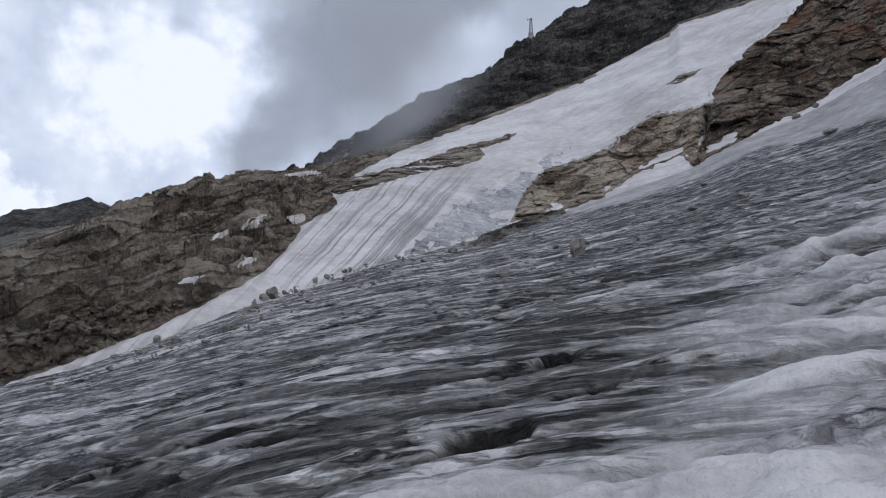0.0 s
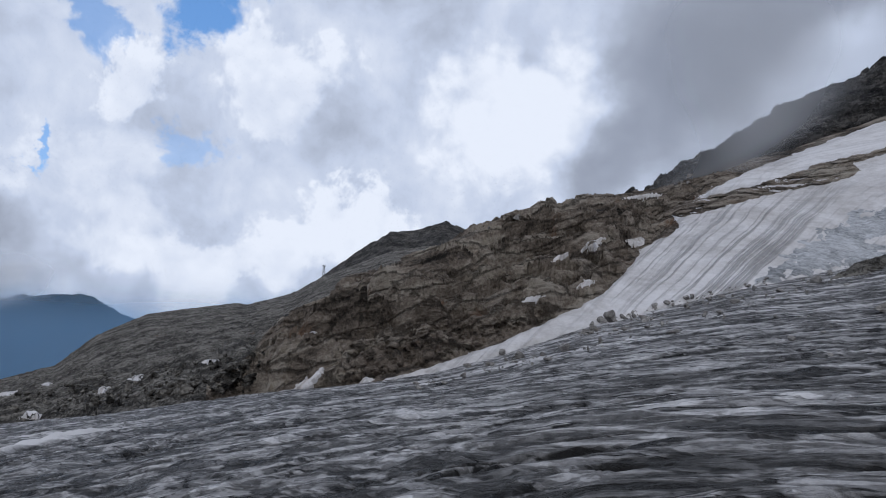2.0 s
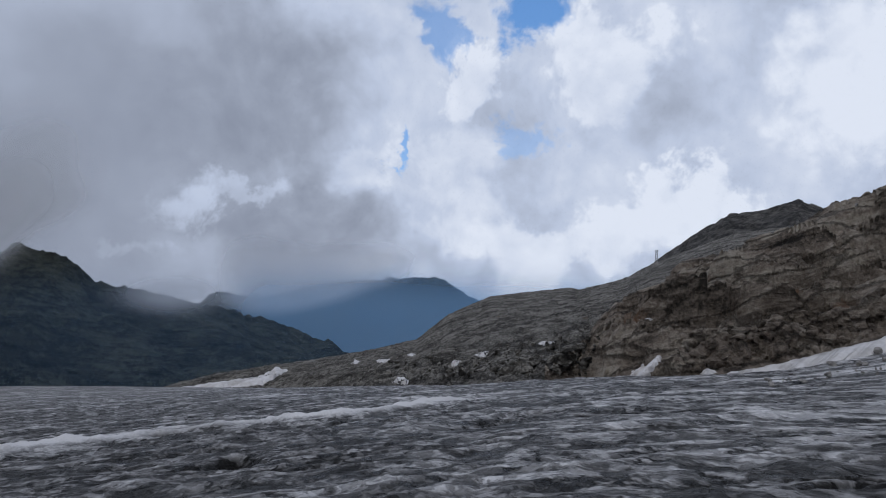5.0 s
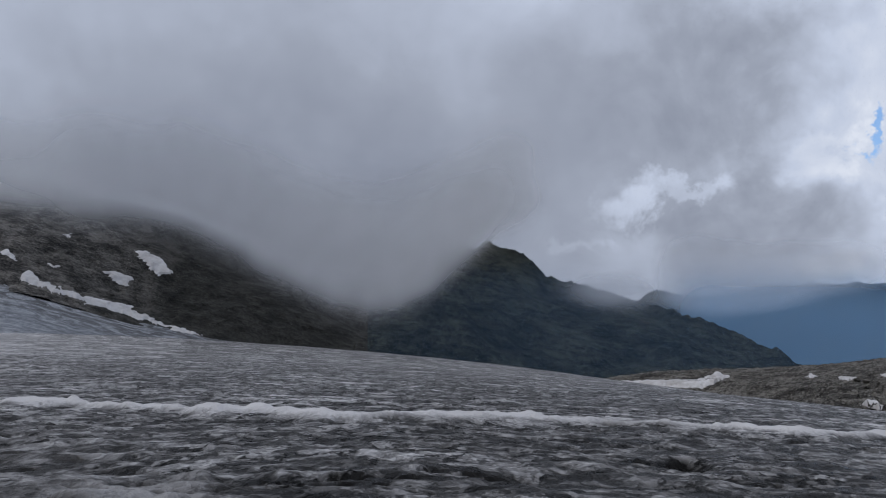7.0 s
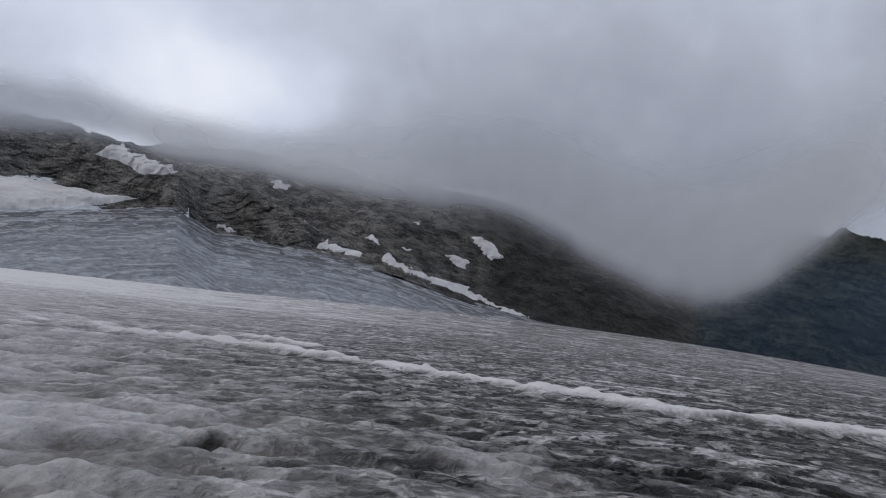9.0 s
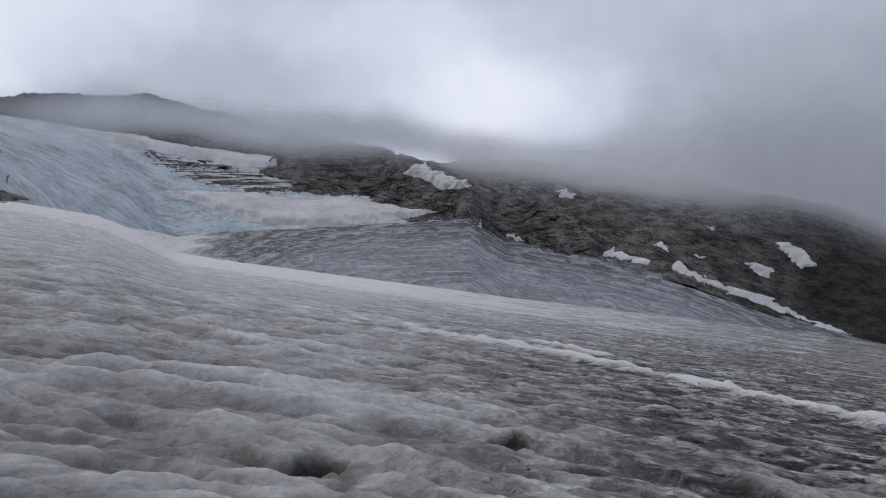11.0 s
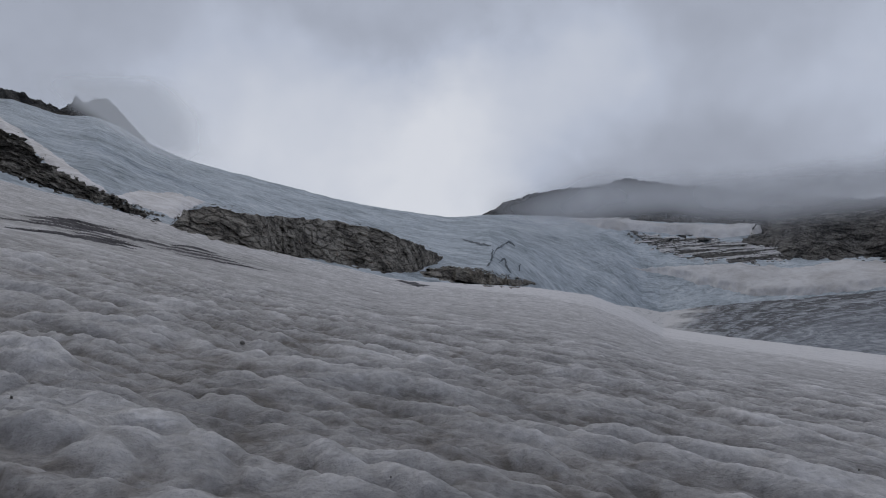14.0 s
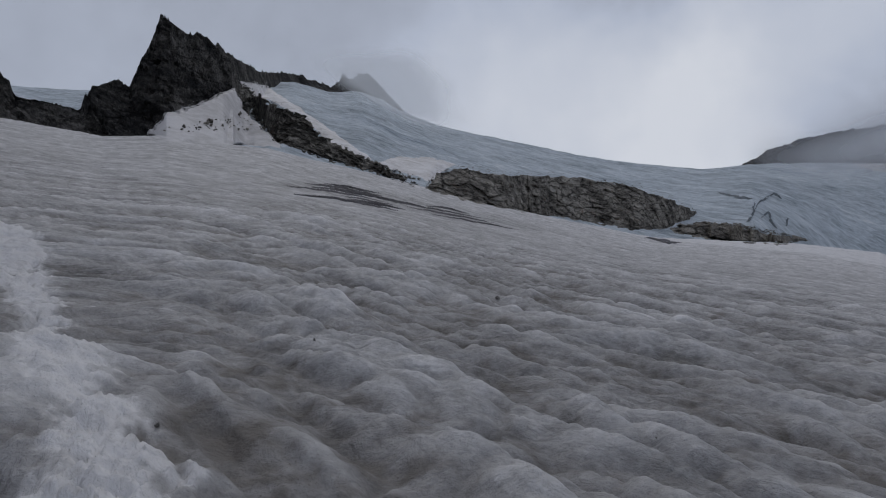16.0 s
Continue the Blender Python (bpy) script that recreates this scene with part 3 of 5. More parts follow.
PEAK_STAIN = [(214.7, 8.7), (211.0, 8.9), (207.3, 8.2), (203.5, 7.5), (200.2, 6.6), (196.4, 5.6), (192.1, 4.2), (195.0, 4.5), (198.8, 5.2), (203.5,
    6.4), (207.3, 7.3), (211.0, 8.0)]
TRACK = [(14.6, -11.0), (12.2, -9.9), (7.8, -6.8), (5.8, -5.3), (4.25, -4.25), (3.25, -3.65), (2.5, -3.2), (1.9, -2.6), (2.9, -2.3), (3.8, -3.35), (5.2, -4.35), (8.6, -6.6), (15, -10.2)]
RING = np.array((3.0, 0.0))  # the foliation of the ice bends round this spot


def margin_range(az):
    return along(M_RANGE, az)


def margin_angle(az):
    return along(M_ANGLE, az)


def glacier_height(az, r):
    s = -0.2 * np.cos(np.radians(az - 87))
    rm, em = margin_range(az), margin_angle(az)
    zm = EYE + rm * np.tan(np.radians(em))
    c = (zm - s * rm) / rm ** 2
    z = s * r + c * r ** 2
    over = np.maximum(r - rm, 0)
    fall = 0.06 + 0.5 * sstep(az, 55, 80) * sstep(over, 5, 260) * (1 - sstep(az, 165, 200))
    return np.where(r < rm, z, np.maximum(zm + over * (np.tan(np.radians(em)) - fall), -620))


def firn_share(x, y, az, r):
    """How much white firn and snow covers the ice: much uphill and to the south, little to the west."""
    ribs = 0.85 + 1.7 * fbm(np.stack([x / 4.5, y - 0.1 * x, 0 * x], 1), 1.3, 3)
    south = sstep(az + 9 * fbm(np.stack([x, y, 0 * x], 1), 12.0, 3), 106, 158)
    north_east = sstep(-az, 5, 30) * sstep(-y + 0.75 * x, -25, 2)
    patch = 0.22 * fbm(np.stack([x, y, np.zeros_like(x)], 1), 9.0, 3)
    near_west = sstep(12 - r, 0, 6) * sstep(az, 55, 75) * sstep(fbm(np.stack([x, y, 0 * x], 1), 3.2, 3), 0.02, 0.25)
    return np.clip(0.82 * south + 0.95 * north_east * ribs + patch + 0.55 * near_west, 0, 1)


az = np.concatenate([np.arange(-36, 236.01, 0.2), np.arange(238, 324, 2.0)])
az = np.append(az, az[0] + 360)
ranges = [0.01, 0.3, 0.6, 0.9]
while ranges[-1] < 4400:
    q = ranges[-1]
    ranges.append(q + q * (0.0085 if q < 110 else 0.02 if q < 300 else 0.06))
AZ, RR = np.meshgrid(az, np.array(ranges))
shape = AZ.shape
AZ, RR = AZ.ravel(), RR.ravel()
Z = glacier_height(AZ, RR)
P = polar(AZ, RR, np.zeros_like(RR))
X, Y = P[:, 0], P[:, 1]
wrapped = np.where(AZ > 300, AZ - 360, AZ)
firn = firn_share(X, Y, wrapped, RR)
rel = np.stack([X, Y], 1) - RING
flat0 = np.stack([X, Y, np.zeros_like(X)], 1)
skew = rel[:, 1] + 0.43 * X * sstep(-Y, -1, 3)
ring = (np.abs(rel[:, 0]) ** 3.2 + np.abs(skew) ** 3.2) ** (1 / 3.2)
turn = np.arctan2(rel[:, 1], -rel[:, 0])
ring = ring + 0.9 * fbm(flat0, 8.0, 3) + 0.25 * fbm(flat0, 2.2, 2)
arc = turn * np.maximum(5.0, np.linalg.norm(rel, axis=1))
flat = np.stack([X, Y, np.zeros_like(X)], 1)


CLOSE, NEAR = RR < 32, RR < 110


def within(mask, make):
    """Noise worked out only where it can be seen."""
    out = np.zeros(len(RR))
    out[mask] = make(mask)
    return out


def drawn(across, length, level, octaves=4, gain=0.5, ridged=False, mask=RR < 420):
    """Noise drawn out along the foliation of the ice."""
    return within(mask, lambda m: fbm(np.stack([ring[m] / across, arc[m] / length, np.full(m.sum(), level)], 1), 1.0, octaves, gain, ridged))


runnel = drawn(0.6, 1.6, 0.0, 5, 0.55)
crest = drawn(1.1, 3.2, 3.0, 4, 0.5, True)
rib = drawn(2.4, 7.5, 1.0, 3)
cups = 0.5 - drawn(0.62, 1.05, 5.0, 3, 0.5, True, NEAR)  # rounded lumps with narrow hollows between
slit = sstep(drawn(0.42, 5.0, 9.0, 3, 0.5, True, CLOSE), 0.66, 0.86) * sstep(rib + 0.6 * runnel, -0.1, -0.45) * sstep(RR, 6, 9)
fine = within(CLOSE, lambda m: fbm(flat[m], 0.16, 3))
dash = sstep(drawn(1.2, 14.0, 20.0, 3), 0.16, 0.34) * sstep(RR, 12, 30)
patch = fbm(flat, 5.0, 4)
far = 1 - sstep(RR, 70, 230)
bare = 1 - firn
wander = X + 21.2 + 0.12 * np.maximum(Y, 0) + 1.0 * np.sin(Y / 3.2 + 0.6) + 1.9 * fbm(flat, 4.5, 5, 0.55)
white_rib = np.exp(-(wander / np.maximum(0.22, 0.65 + 1.0 * fbm(flat, 2.4, 4))) ** 2) * (1 - sstep(np.abs(Y + 5), 18, 27))
second_rib = np.exp(-((X + 29 + 1.5 * np.sin(Y / 9) + 2.0 * fbm(flat + 7, 7.0, 3)) / 0.5) ** 2) * sstep(fbm(flat, 9.0, 2), -0.1, 0.2) * (np.abs(Y + 8) < 30)
white = np.clip(white_rib + 0.8 * second_rib, 0, 1)
PITS = [(0.35, 5.95, 0.42, 0.2, 0.24), (-0.15, 5.75, 0.25, 0.1, 0.16), (-1.72, 7.7, 0.45, 0.18, 0.25), (1.62, 7.0, 0.55, 0.15, 0.25), (1.45, 8.9, 0.3, 0.25, 0.3),
        (-3.3, -6.2, 0.35, 0.18, 0.25), (-4.85, -5.3, 0.25, 0.2, 0.2), (-6.2, -6.5, 0.4, 0.2, 0.2), (-13.1, 4.3, 0.7, 0.9, 0.25)]
pit = np.zeros_like(X)
deep = np.zeros_like(X)
for px, py, lx, ly, depth in PITS:
    m = (np.abs(X - px) < 2 * lx + 0.3) & (np.abs(Y - py) < 2 * ly + 0.3)
    d = np.hypot((X[m] - px) / lx, (Y[m] - py) / ly) + 0.5 * fbm(flat0[m] + px, 0.35, 3)
    pit[m] = np.maximum(pit[m], 1 - sstep(d, 0.6, 1.15))
    deep[m] = np.maximum(deep[m], depth * (1 - sstep(d, 0.4, 1.2)))
angle = np.degrees(np.arctan2(Z - EYE, np.maximum(RR, 0.3)))
around = np.where(AZ > 300, AZ - 360, AZ)
SOUTHERN = (around > 188) & (around < 240) & (RR < 110)
track = within(SOUTHERN & CLOSE, lambda m: sstep(inside(TRACK, X[m] + 0.6 * fbm(flat0[m], 0.4, 4, 0.65), Y[m] + 0.6 * fbm(flat0[m] + 9, 0.4, 4, 0.65)), -0.16, 0.22))
stain = within(SOUTHERN, lambda m: sstep(inside(PEAK_STAIN, around[m] + 1.2 * fbm(flat0[m], 6.0, 3), angle[m] + 0.3 * fbm(flat0[m] + 9, 4.0, 3)), -0.2, 0.15) * (RR[m] > 18))
stain = stain * sstep(drawn(0.9, 9.0, 12.0, 3, mask=SOUTHERN) + 0.2, 0.0, 0.2)
gully = (1 - sstep(np.abs(drawn(1.7, 9.0, 30.0, 3, mask=CLOSE)), 0.0, 0.10)) * sstep(drawn(2.0, 6.0, 34.0, 2, mask=CLOSE), -0.1, 0.15) * CLOSE
waves = 0.5 - drawn(1.25, 7.5, 37.0, 2, 0.45, True, NEAR)  # long rounded folds
blob = within(CLOSE, lambda m: sstep(1.0 - np.hypot((X[m] + 8.9) / 1.1, (Y[m] + 3.7) / 1.6) + 0.9 * fbm(flat0[m], 1.2, 3), 0.0, 0.4))
mound = sstep(5.15 - Y - 0.28 * np.maximum(X - 1.1, 0) - 0.7 * np.maximum(-0.3 - X, 0) + within(CLOSE, lambda m: 0.45 * fbm(flat0[m], 1.3, 3)), 0.0, 0.3) * sstep(Y, 1.0, 2.5)
mound = np.maximum(mound, 0.45 * blob)
ribbed = sstep(drawn(0.55, 7.0, 51.0, 3, mask=NEAR), -0.22, 0.2)  # white ribs with bare ice between, to the north-east
firn = np.clip(firn * (1 - sstep(-wrapped, 0, 14) * (1 - ribbed) * 0.35 * sstep(RR, 4, 6)) + mound, 0, 1)
bare = (1 - firn)
stamp = within(CLOSE, lambda m: fbm(flat0[m], 0.22, 3, 0.6, True))
lift = far * (bare * (0.10 * runnel + 0.13 * crest + 0.16 * rib + 0.04 * cups) + firn * (0.06 * runnel + 0.03 * crest + 0.12 * rib + 0.14 * cups + 0.40 * waves - 0.06 * gully) * (1 - 0.6 * sstep(RR, 20, 60))
              + 0.012 * fine * (RR < 30)) + (0.24 + 0.09 * cups) * white - far * bare * 0.12 * slit - deep + 0.10 * mound + track * (0.13 * stamp - 0.05)
calm = within(SOUTHERN, lambda m: sstep(inside(PEAK_STAIN, around[m], angle[m]), -1.2, -0.5) * (RR[m] > 18))
Z = Z + lift * (1 - 0.9 * calm)
# shading of the relief is put into the colour: crests paler, hollows and slits darker
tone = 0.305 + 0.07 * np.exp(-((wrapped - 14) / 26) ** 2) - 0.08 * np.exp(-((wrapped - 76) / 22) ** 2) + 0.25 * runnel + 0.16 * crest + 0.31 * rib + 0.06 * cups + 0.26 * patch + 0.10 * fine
crust_shade = bare * tone + firn * (0.63 + 0.06 * np.exp(-((wrapped - 143) / 24) ** 2) + 0.14 * runnel + 0.04 * crest + 0.10 * rib + 0.16 * cups + 0.20 * waves + 0.14 * patch - 0.12 * gully) + 0.62 * white + 0.5 * dash * bare - 0.4 * bare * slit
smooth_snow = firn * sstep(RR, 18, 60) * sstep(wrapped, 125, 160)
crust_shade = crust_shade * (1 - 0.8 * smooth_snow) + 0.74 * 0.8 * smooth_snow + (0.08 + 0.12 * sstep(wrapped, 108, 125)) * sstep(RR, 45, 150)
# old snow along the foot of the rocks
strip = sstep(angle - margin_angle(wrapped) + along([(-36, 4.0), (-34, 3.8), (-28, 2.0), (-24, 1.4), (-15, 1.2), (-10, 0.5), (-8, 0.0)], wrapped) + 0.5 * fbm(flat, 6.0, 4), 0.0, 0.35) * sstep(-wrapped, 8, 11) * (RR > 40) * (RR < 120)
# pits have their inner shade painted in besides being sunk
crust_shade = crust_shade + strip * (0.66 + 0.2 * patch - crust_shade) + 0.16 * mound + 0.22 * sstep(-wrapped, 4, 20) * firn * (ribbed - 0.4) + track * (0.26 + 0.34 * stamp) - 0.15 * stain - 0.7 * pit
silt = np.clip(firn * (0.2 + 0.8 * sstep(wrapped, 60, 115)) * (0.26 - 0.45 * cups - 0.70 * waves + 0.4 * gully + 0.5 * fbm(flat, 2.5, 3)), 0, 1) * (1 - 0.6 * smooth_snow) * (1 - track) * (1 - 0.6 * mound)
P = np.stack([X, Y, Z], 1)
ground = tagged(mesh_object("ground", P, grid_faces(*shape)[:, ::-1], ICE, True, {"crust_shade": crust_shade, "silt": silt, "bare": bare * (1 - white) * (1 - strip), "ring": ring, "arc": arc}),
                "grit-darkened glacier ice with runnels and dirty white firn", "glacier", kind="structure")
near_rows = np.nonzero(np.array(ranges) < 130)[0]
cols = np.arange(0, len(az), 2)
sub = P.reshape(*shape, 3)[near_rows][:, cols]
SURFACES["ground"] = (sub.reshape(-1, 3), grid_faces(*sub.shape[:2]))


def below(angle, by):
    return lambda a: (angle(a) if callable(angle) else along(angle, a)) - by


SOUTH_DIP = (0.0, -0.9, -0.35)

# ---- north side: brown rock slope with the snowfield, dark cliff above ----
NEAR_CREST = [(46, -10.0), (43.8, -8.1), (40.9, -4.4), (36.4, -2.0), (31.7, 0), (27, 2.1), (24.2, 3.8), (21.7, 4.7), (17.7, 5.9), (14.6, 6.4),
              (10.5, 6.9), (8.7, 7.5), (4, 9.0), (1, 9.5), (-5.5, 11.7), (-13, 14.3), (-18.2, 16.7), (-19.1, 17.5), (-24.4, 18.5), (-36, 21)]
NEAR_CREST_R = [(46, 56), (40, 64), (30, 70), (20, 80), (8, 105), (-5, 130), (-20, 165), (-36, 180)]


def north_mid(f):
    return (lambda a: margin_range(a) + (along(NEAR_CREST_R, a) - margin_range(a)) * f[0],
            lambda a: margin_angle(a) + (along(NEAR_CREST, a) - margin_angle(a)) * f[1])


SNOW_TOP = [(33.4, -9.7), (28.9, -8.4), (22.7, -6.1), (16.8, -3.1), (14.4, -1.6), (12.4, 0.5), (11.7, 1.9), (8.7, 3.7), (9.5, 5.0), (7, 6.3), (4, 8.0), (1.1, 9.1), (-5.5, 11.4), (-12.6, 13.9),
            (-13.4, 14.8), (-18.2, 16.5), (-19.1, 17.3), (-24.4, 18.3), (-36.5, 20.3)]
SNOW_FOOT = [(-36.5, 12.9), (-29, 10.1), (-23.6, 8.0), (-20, 6.1), (-10, 2.8), (-3, 0.6), (4, -1.2), (16, -5.0), (23, -7.5), (28.5, -9.0)]


def rock_share(p):
    """Rough rock everywhere but beneath the snowfield."""
    a = np.degrees(np.arctan2(-p[:, 0], p[:, 1]))
    e = np.degrees(np.arctan2(p[:, 2] - EYE, np.hypot(p[:, 0], p[:, 1])))
    calm = 0.3 + 0.7 * sstep(along(NEAR_CREST, a) - e, 0.0, 2.0)
    calm = calm * (1 - 0.95 * (1 - sstep(e - margin_angle(a), 0.2, 1.7)) * (1 - sstep(a, 22, 30)))  # it lies low beneath the edge of the ice
    return calm * (0.06 + 0.94 * sstep(-inside(SNOW_TOP + SNOW_FOOT, a, e), -0.3, 1.3))


rock_slope = tagged(slope("rock_slope", -36, 46.4, 0.1, [
    (lambda a: margin_range(a) * 0.94, below(margin_angle, 1.2), 1),
    (lambda a: margin_range(a) * 1.01, margin_angle, 6),
    (*north_mid((0.28, 0.45)), 70), (*north_mid((0.62, 0.8)), 55), (NEAR_CREST_R, NEAR_CREST, 40)], BROWN,
    lambda p: rock_share(p) * 3.8 * crag(p, 7.0, (1.0, 0.1, 0.42), longer=2.2, small=1.1)),
    "brown jointed rock slope beside the glacier", "rock slope", kind="structure")
DARK_SKY = [(13, 6.0), (10.1, 7.6), (8.7, 8.8), (4.9, 10.5), (1.6, 12.6), (-3.1, 14.6), (-6.4, 16.8), (-7.6, 17.3), (-11.6, 19.3), (-12.9, 20.3), (-20, 23.5), (-36, 29)]
dark_cliff = tagged(slope("dark_cliff", -36, 13, 0.12, [
    (lambda a: along(NEAR_CREST_R, a) * 0.99, below(NEAR_CREST, 1.0), 1), (lambda a: along(NEAR_CREST_R, a) * 1.22, DARK_SKY, 70)], DARK,
    lambda p: 2.6 * crag(p, 7.0), smooth=False),
    "dark broken rock ridge fading into cloud", "cliff", kind="structure")
HILL = [(78, -11.6), (73.1, -10.6), (65.5, -9.7), (60.8, -8.9), (57.1, -8.0), (54.5, -5.9), (51, -4.3), (44.4, -3.4), (43.7, -3.55), (40, -2.5), (37.7, -1.1), (31.8, 1.3), (27, 2)]
scree_hill = tagged(slope("scree_hill", 27, 78, 0.12, [
    ([(78, 245), (68, 185), (60, 92), (54, 57), (46, 48), (40, 80), (27, 100)], [(78, -12.6), (68, -12.8), (54, -12.4), (46, -11.5), (40, -9), (27, -3)], 1),
    ([(78, 252), (68, 215), (60, 150), (46, 130), (27, 180)], [(78, -11.8), (68, -11.2), (60, -10.8), (54, -9.8), (46, -8.2), (40, -5.5), (27, -0.5)], 45),
    ([(78, 262), (60, 300), (50, 370), (38, 450), (27, 450)], HILL, 70)], SCREE,
    lambda p: 1.1 * crag(p, 3.5) * (0.5 + 0.65 * sstep(np.hypot(p[:, 0], p[:, 1]), 400, 90)), smooth=False),
    "grey scree hillside with scattered snow patches", "hillside", kind="structure")
PEAK = [(41, -3), (38.2, -1.4), (34.6, 1.3), (32.3, 2.8), (30.2, 3.0), (27.6, 3.9), (25.6, 3.0), (24.2, 2.1), (20, 1)]
tagged(slope("distant_peak", 20, 41, 0.12, [(500, [(41, -6), (20, -2)], 1), (720, PEAK, 40)], DARK, lambda p: 4 * crag(p, 22.0)),
       "dark distant rock peak under cloud", "mountain", kind="structure")

# ---- west: mountains beyond the brow of the glacier ----
WEST = [(112, -6), (104, -5.5), (98, -4.5), (93, -2.2), (90, -1.3), (87, -0.9), (85.7, -1.3), (83, -2.7), (81.4, -3.9), (77.9, -4.8), (73.7, -5.1), (71.3, -6.0), (67, -7.1), (62.9, -9.1), (58, -12)]
tagged(slope("west_mountain", 58, 112, 0.12, [(1150, [(58, -15), (112, -14)], 1), (1500, WEST, 80)], MOSS,
             lambda p: 40 * fbm(p, 260, 6, 0.55, True) - 16 + 8 * crag(p, 60.0)), "dark green mountainside half hidden by cloud", "mountain", kind="structure")
FAR = [(84, -5.5), (73, -5.0), (65.6, -4.2), (60.9, -3.6), (55.4, -3.6), (51, -4.4), (46, -4.8), (38, -5)]
tagged(slope("far_range", 38, 84, 0.25, [(3100, [(38, -12), (84, -12)], 1), (3700, FAR, 40)], MOSS, lambda p: 120 * fbm(p, 700, 5, 0.5, True) - 40),
       "far valley mountains, blue with distance", "mountain", kind="structure")
FLANK_BASE = [(154, -1.6), (151, -0.6), (139.9, 0.2), (136.4, -1.8), (127.5, -3.1), (122.3, -4), (115.5, -6.8), (109.8, -8.3), (106, -9), (97, -10.6)]
# the mask darkens the flank towards its western end
tagged(slope("south_flank", 97, 154, 0.12, [
    (330, below(FLANK_BASE, 1.2), 1), (350, FLANK_BASE, 4), (480, [(97, -6), (103, -3), (110, 0.5), (120, 3.0), (130, 4.4), (138, 5.3), (146, 5.4), (151, 3.4), (154, -1.2)], 110)], FLANK,
    lambda p: 1.8 * crag(p, 12.0, dip=SOUTH_DIP, small=0.7) + 8 * fbm(p, 70, 4), {"dark_tone": lambda p: 1 - sstep(np.degrees(np.arctan2(-p[:, 0], p[:, 1])) + 6 * fbm(p, 60, 3), 110, 124)}, smooth=False), "dark rock flank rising into cloud", "mountainside", kind="structure")

# ---- south: the basin, the icefall and the ridge ----
BASIN_TOP = [(174, 2.0), (168, 0.9), (165, 0.1), (162.6, -0.6), (159, -0.3), (148, 0.1), (139, 0.4), (136, -1.5), (128, -2.8), (122.5, -4.0), (115.4, -6.8), (109.8, -8.3), (103, -9.6)]


def bowl(p):
    """Nested arcs that the flow lines of the ice make in the hollow."""
    a = np.degrees(np.arctan2(-p[:, 0], p[:, 1]))
    e = np.degrees(np.arctan2(p[:, 2] - EYE, np.hypot(p[:, 0], p[:, 1])))
    level = 1 + (e - along(BASIN_TOP, a)) / 7.2
    return np.where(a > 147, np.hypot((a - 147) / 14.5, (e + 7.0) / 7.2), level) + 0.05 * fbm(p, 60, 4)


def tongue(p):
    """A tongue of old snow reaching into the hollow."""
    a = np.degrees(np.arctan2(-p[:, 0], p[:, 1]))
    return sstep(a + 4 * fbm(p, 25, 4, 0.6), 158.5, 162.0)


tagged(slope("ice_basin", 103, 174, 0.15, [
    (lambda a: margin_range(a) * 0.98, below(margin_angle, 2.2), 1), (355, BASIN_TOP, 60)], BASIN,
    lambda p: 0.9 * fbm(p, 14, 4), {"band": bowl, "firny": tongue}), "hollow of banded grey-blue glacier ice", "glacier", kind="structure")
ICE_SKY = [(238, 15), (218, 15.8), (215.3, 16.9), (212.6, 16.9), (209.6, 16.1), (207, 16.1), (205.4, 15.5), (203.7, 14.5), (200.6, 13.3), (196, 12.1), (191.3, 10.8), (186.6, 9.6), (179.5, 8.2), (175.9, 8.2),
           (170.2, 7.7), (165.8, 7), (158, 6), (150, 4.5), (138, 2.0)]
ICE_BASE = [(238, 11), (214.6, 11.2), (201.5, 7.9), (192.6, 5.2), (183.6, 2.8), (172.7, 1.6), (166, 0.6), (162.6, -0.9), (148, -0.2), (138, 0.1)]
tagged(slope("icefield", 138, 238, 0.15, [
    ([(238, 84), (201.5, 92), (183.6, 112), (176, 130), (170, 250), (164, 335), (138, 345)], below(ICE_BASE, 0.9), 1),
    ([(238, 92), (201.5, 102), (183.6, 135), (176, 160), (170, 275), (164, 342), (138, 352)], ICE_BASE, 5),
    ([(238, 260), (201, 330), (183, 400), (160, 470), (138, 470)], ICE_SKY, 110)], BLUE_ICE,
    lambda p: 1.2 * fbm(p, 30, 5) + 0.5 * fbm(p, 6, 3), drop=0.2), "pale blue crevassed icefield under cloud", "glacier", kind="structure")
tagged(slope("cloud_massif", 136, 177.5, 0.12, [
    (430, [(177.5, 6.5), (160, 4.5), (136, 0.0)], 1), (560, [(177.5, 7.6), (176.2, 8.4), (174.2, 9.3), (171, 9.8), (164.6, 10.2), (158.9, 9.0), (153, 7.7), (147, 6.5), (141, 5.0), (136, 2.0)], 60)], DARK,
    lambda p: 4 * crag(p, 12.0, dip=SOUTH_DIP), smooth=False), "dark rock massif half lost in cloud", "mountain", kind="structure")
RIDGE = [(240, 15.5), (233.7, 16.0), (232.6, 14.6), (231.2, 14.4), (228.5, 14.0), (227.7, 15.7), (226.2, 16.3), (225.1, 15.9), (224.5, 17.4), (223.7, 18.9), (222.8, 20.8),
         (222.2, 20.9), (220.5, 19.9), (220.1, 20.3), (218.0, 18.9), (215.3, 17.6), (212.6, 17.5), (209.6, 16.5), (208.8, 17.0), (208.5, 17.4), (208.1, 17.1), (207.6, 17.1), (207.2, 17.4), (206.4, 17.6), (205.7, 17.0), (205.0, 16.2), (204.0, 15.1), (203.2, 14.2), (202.5, 13)]
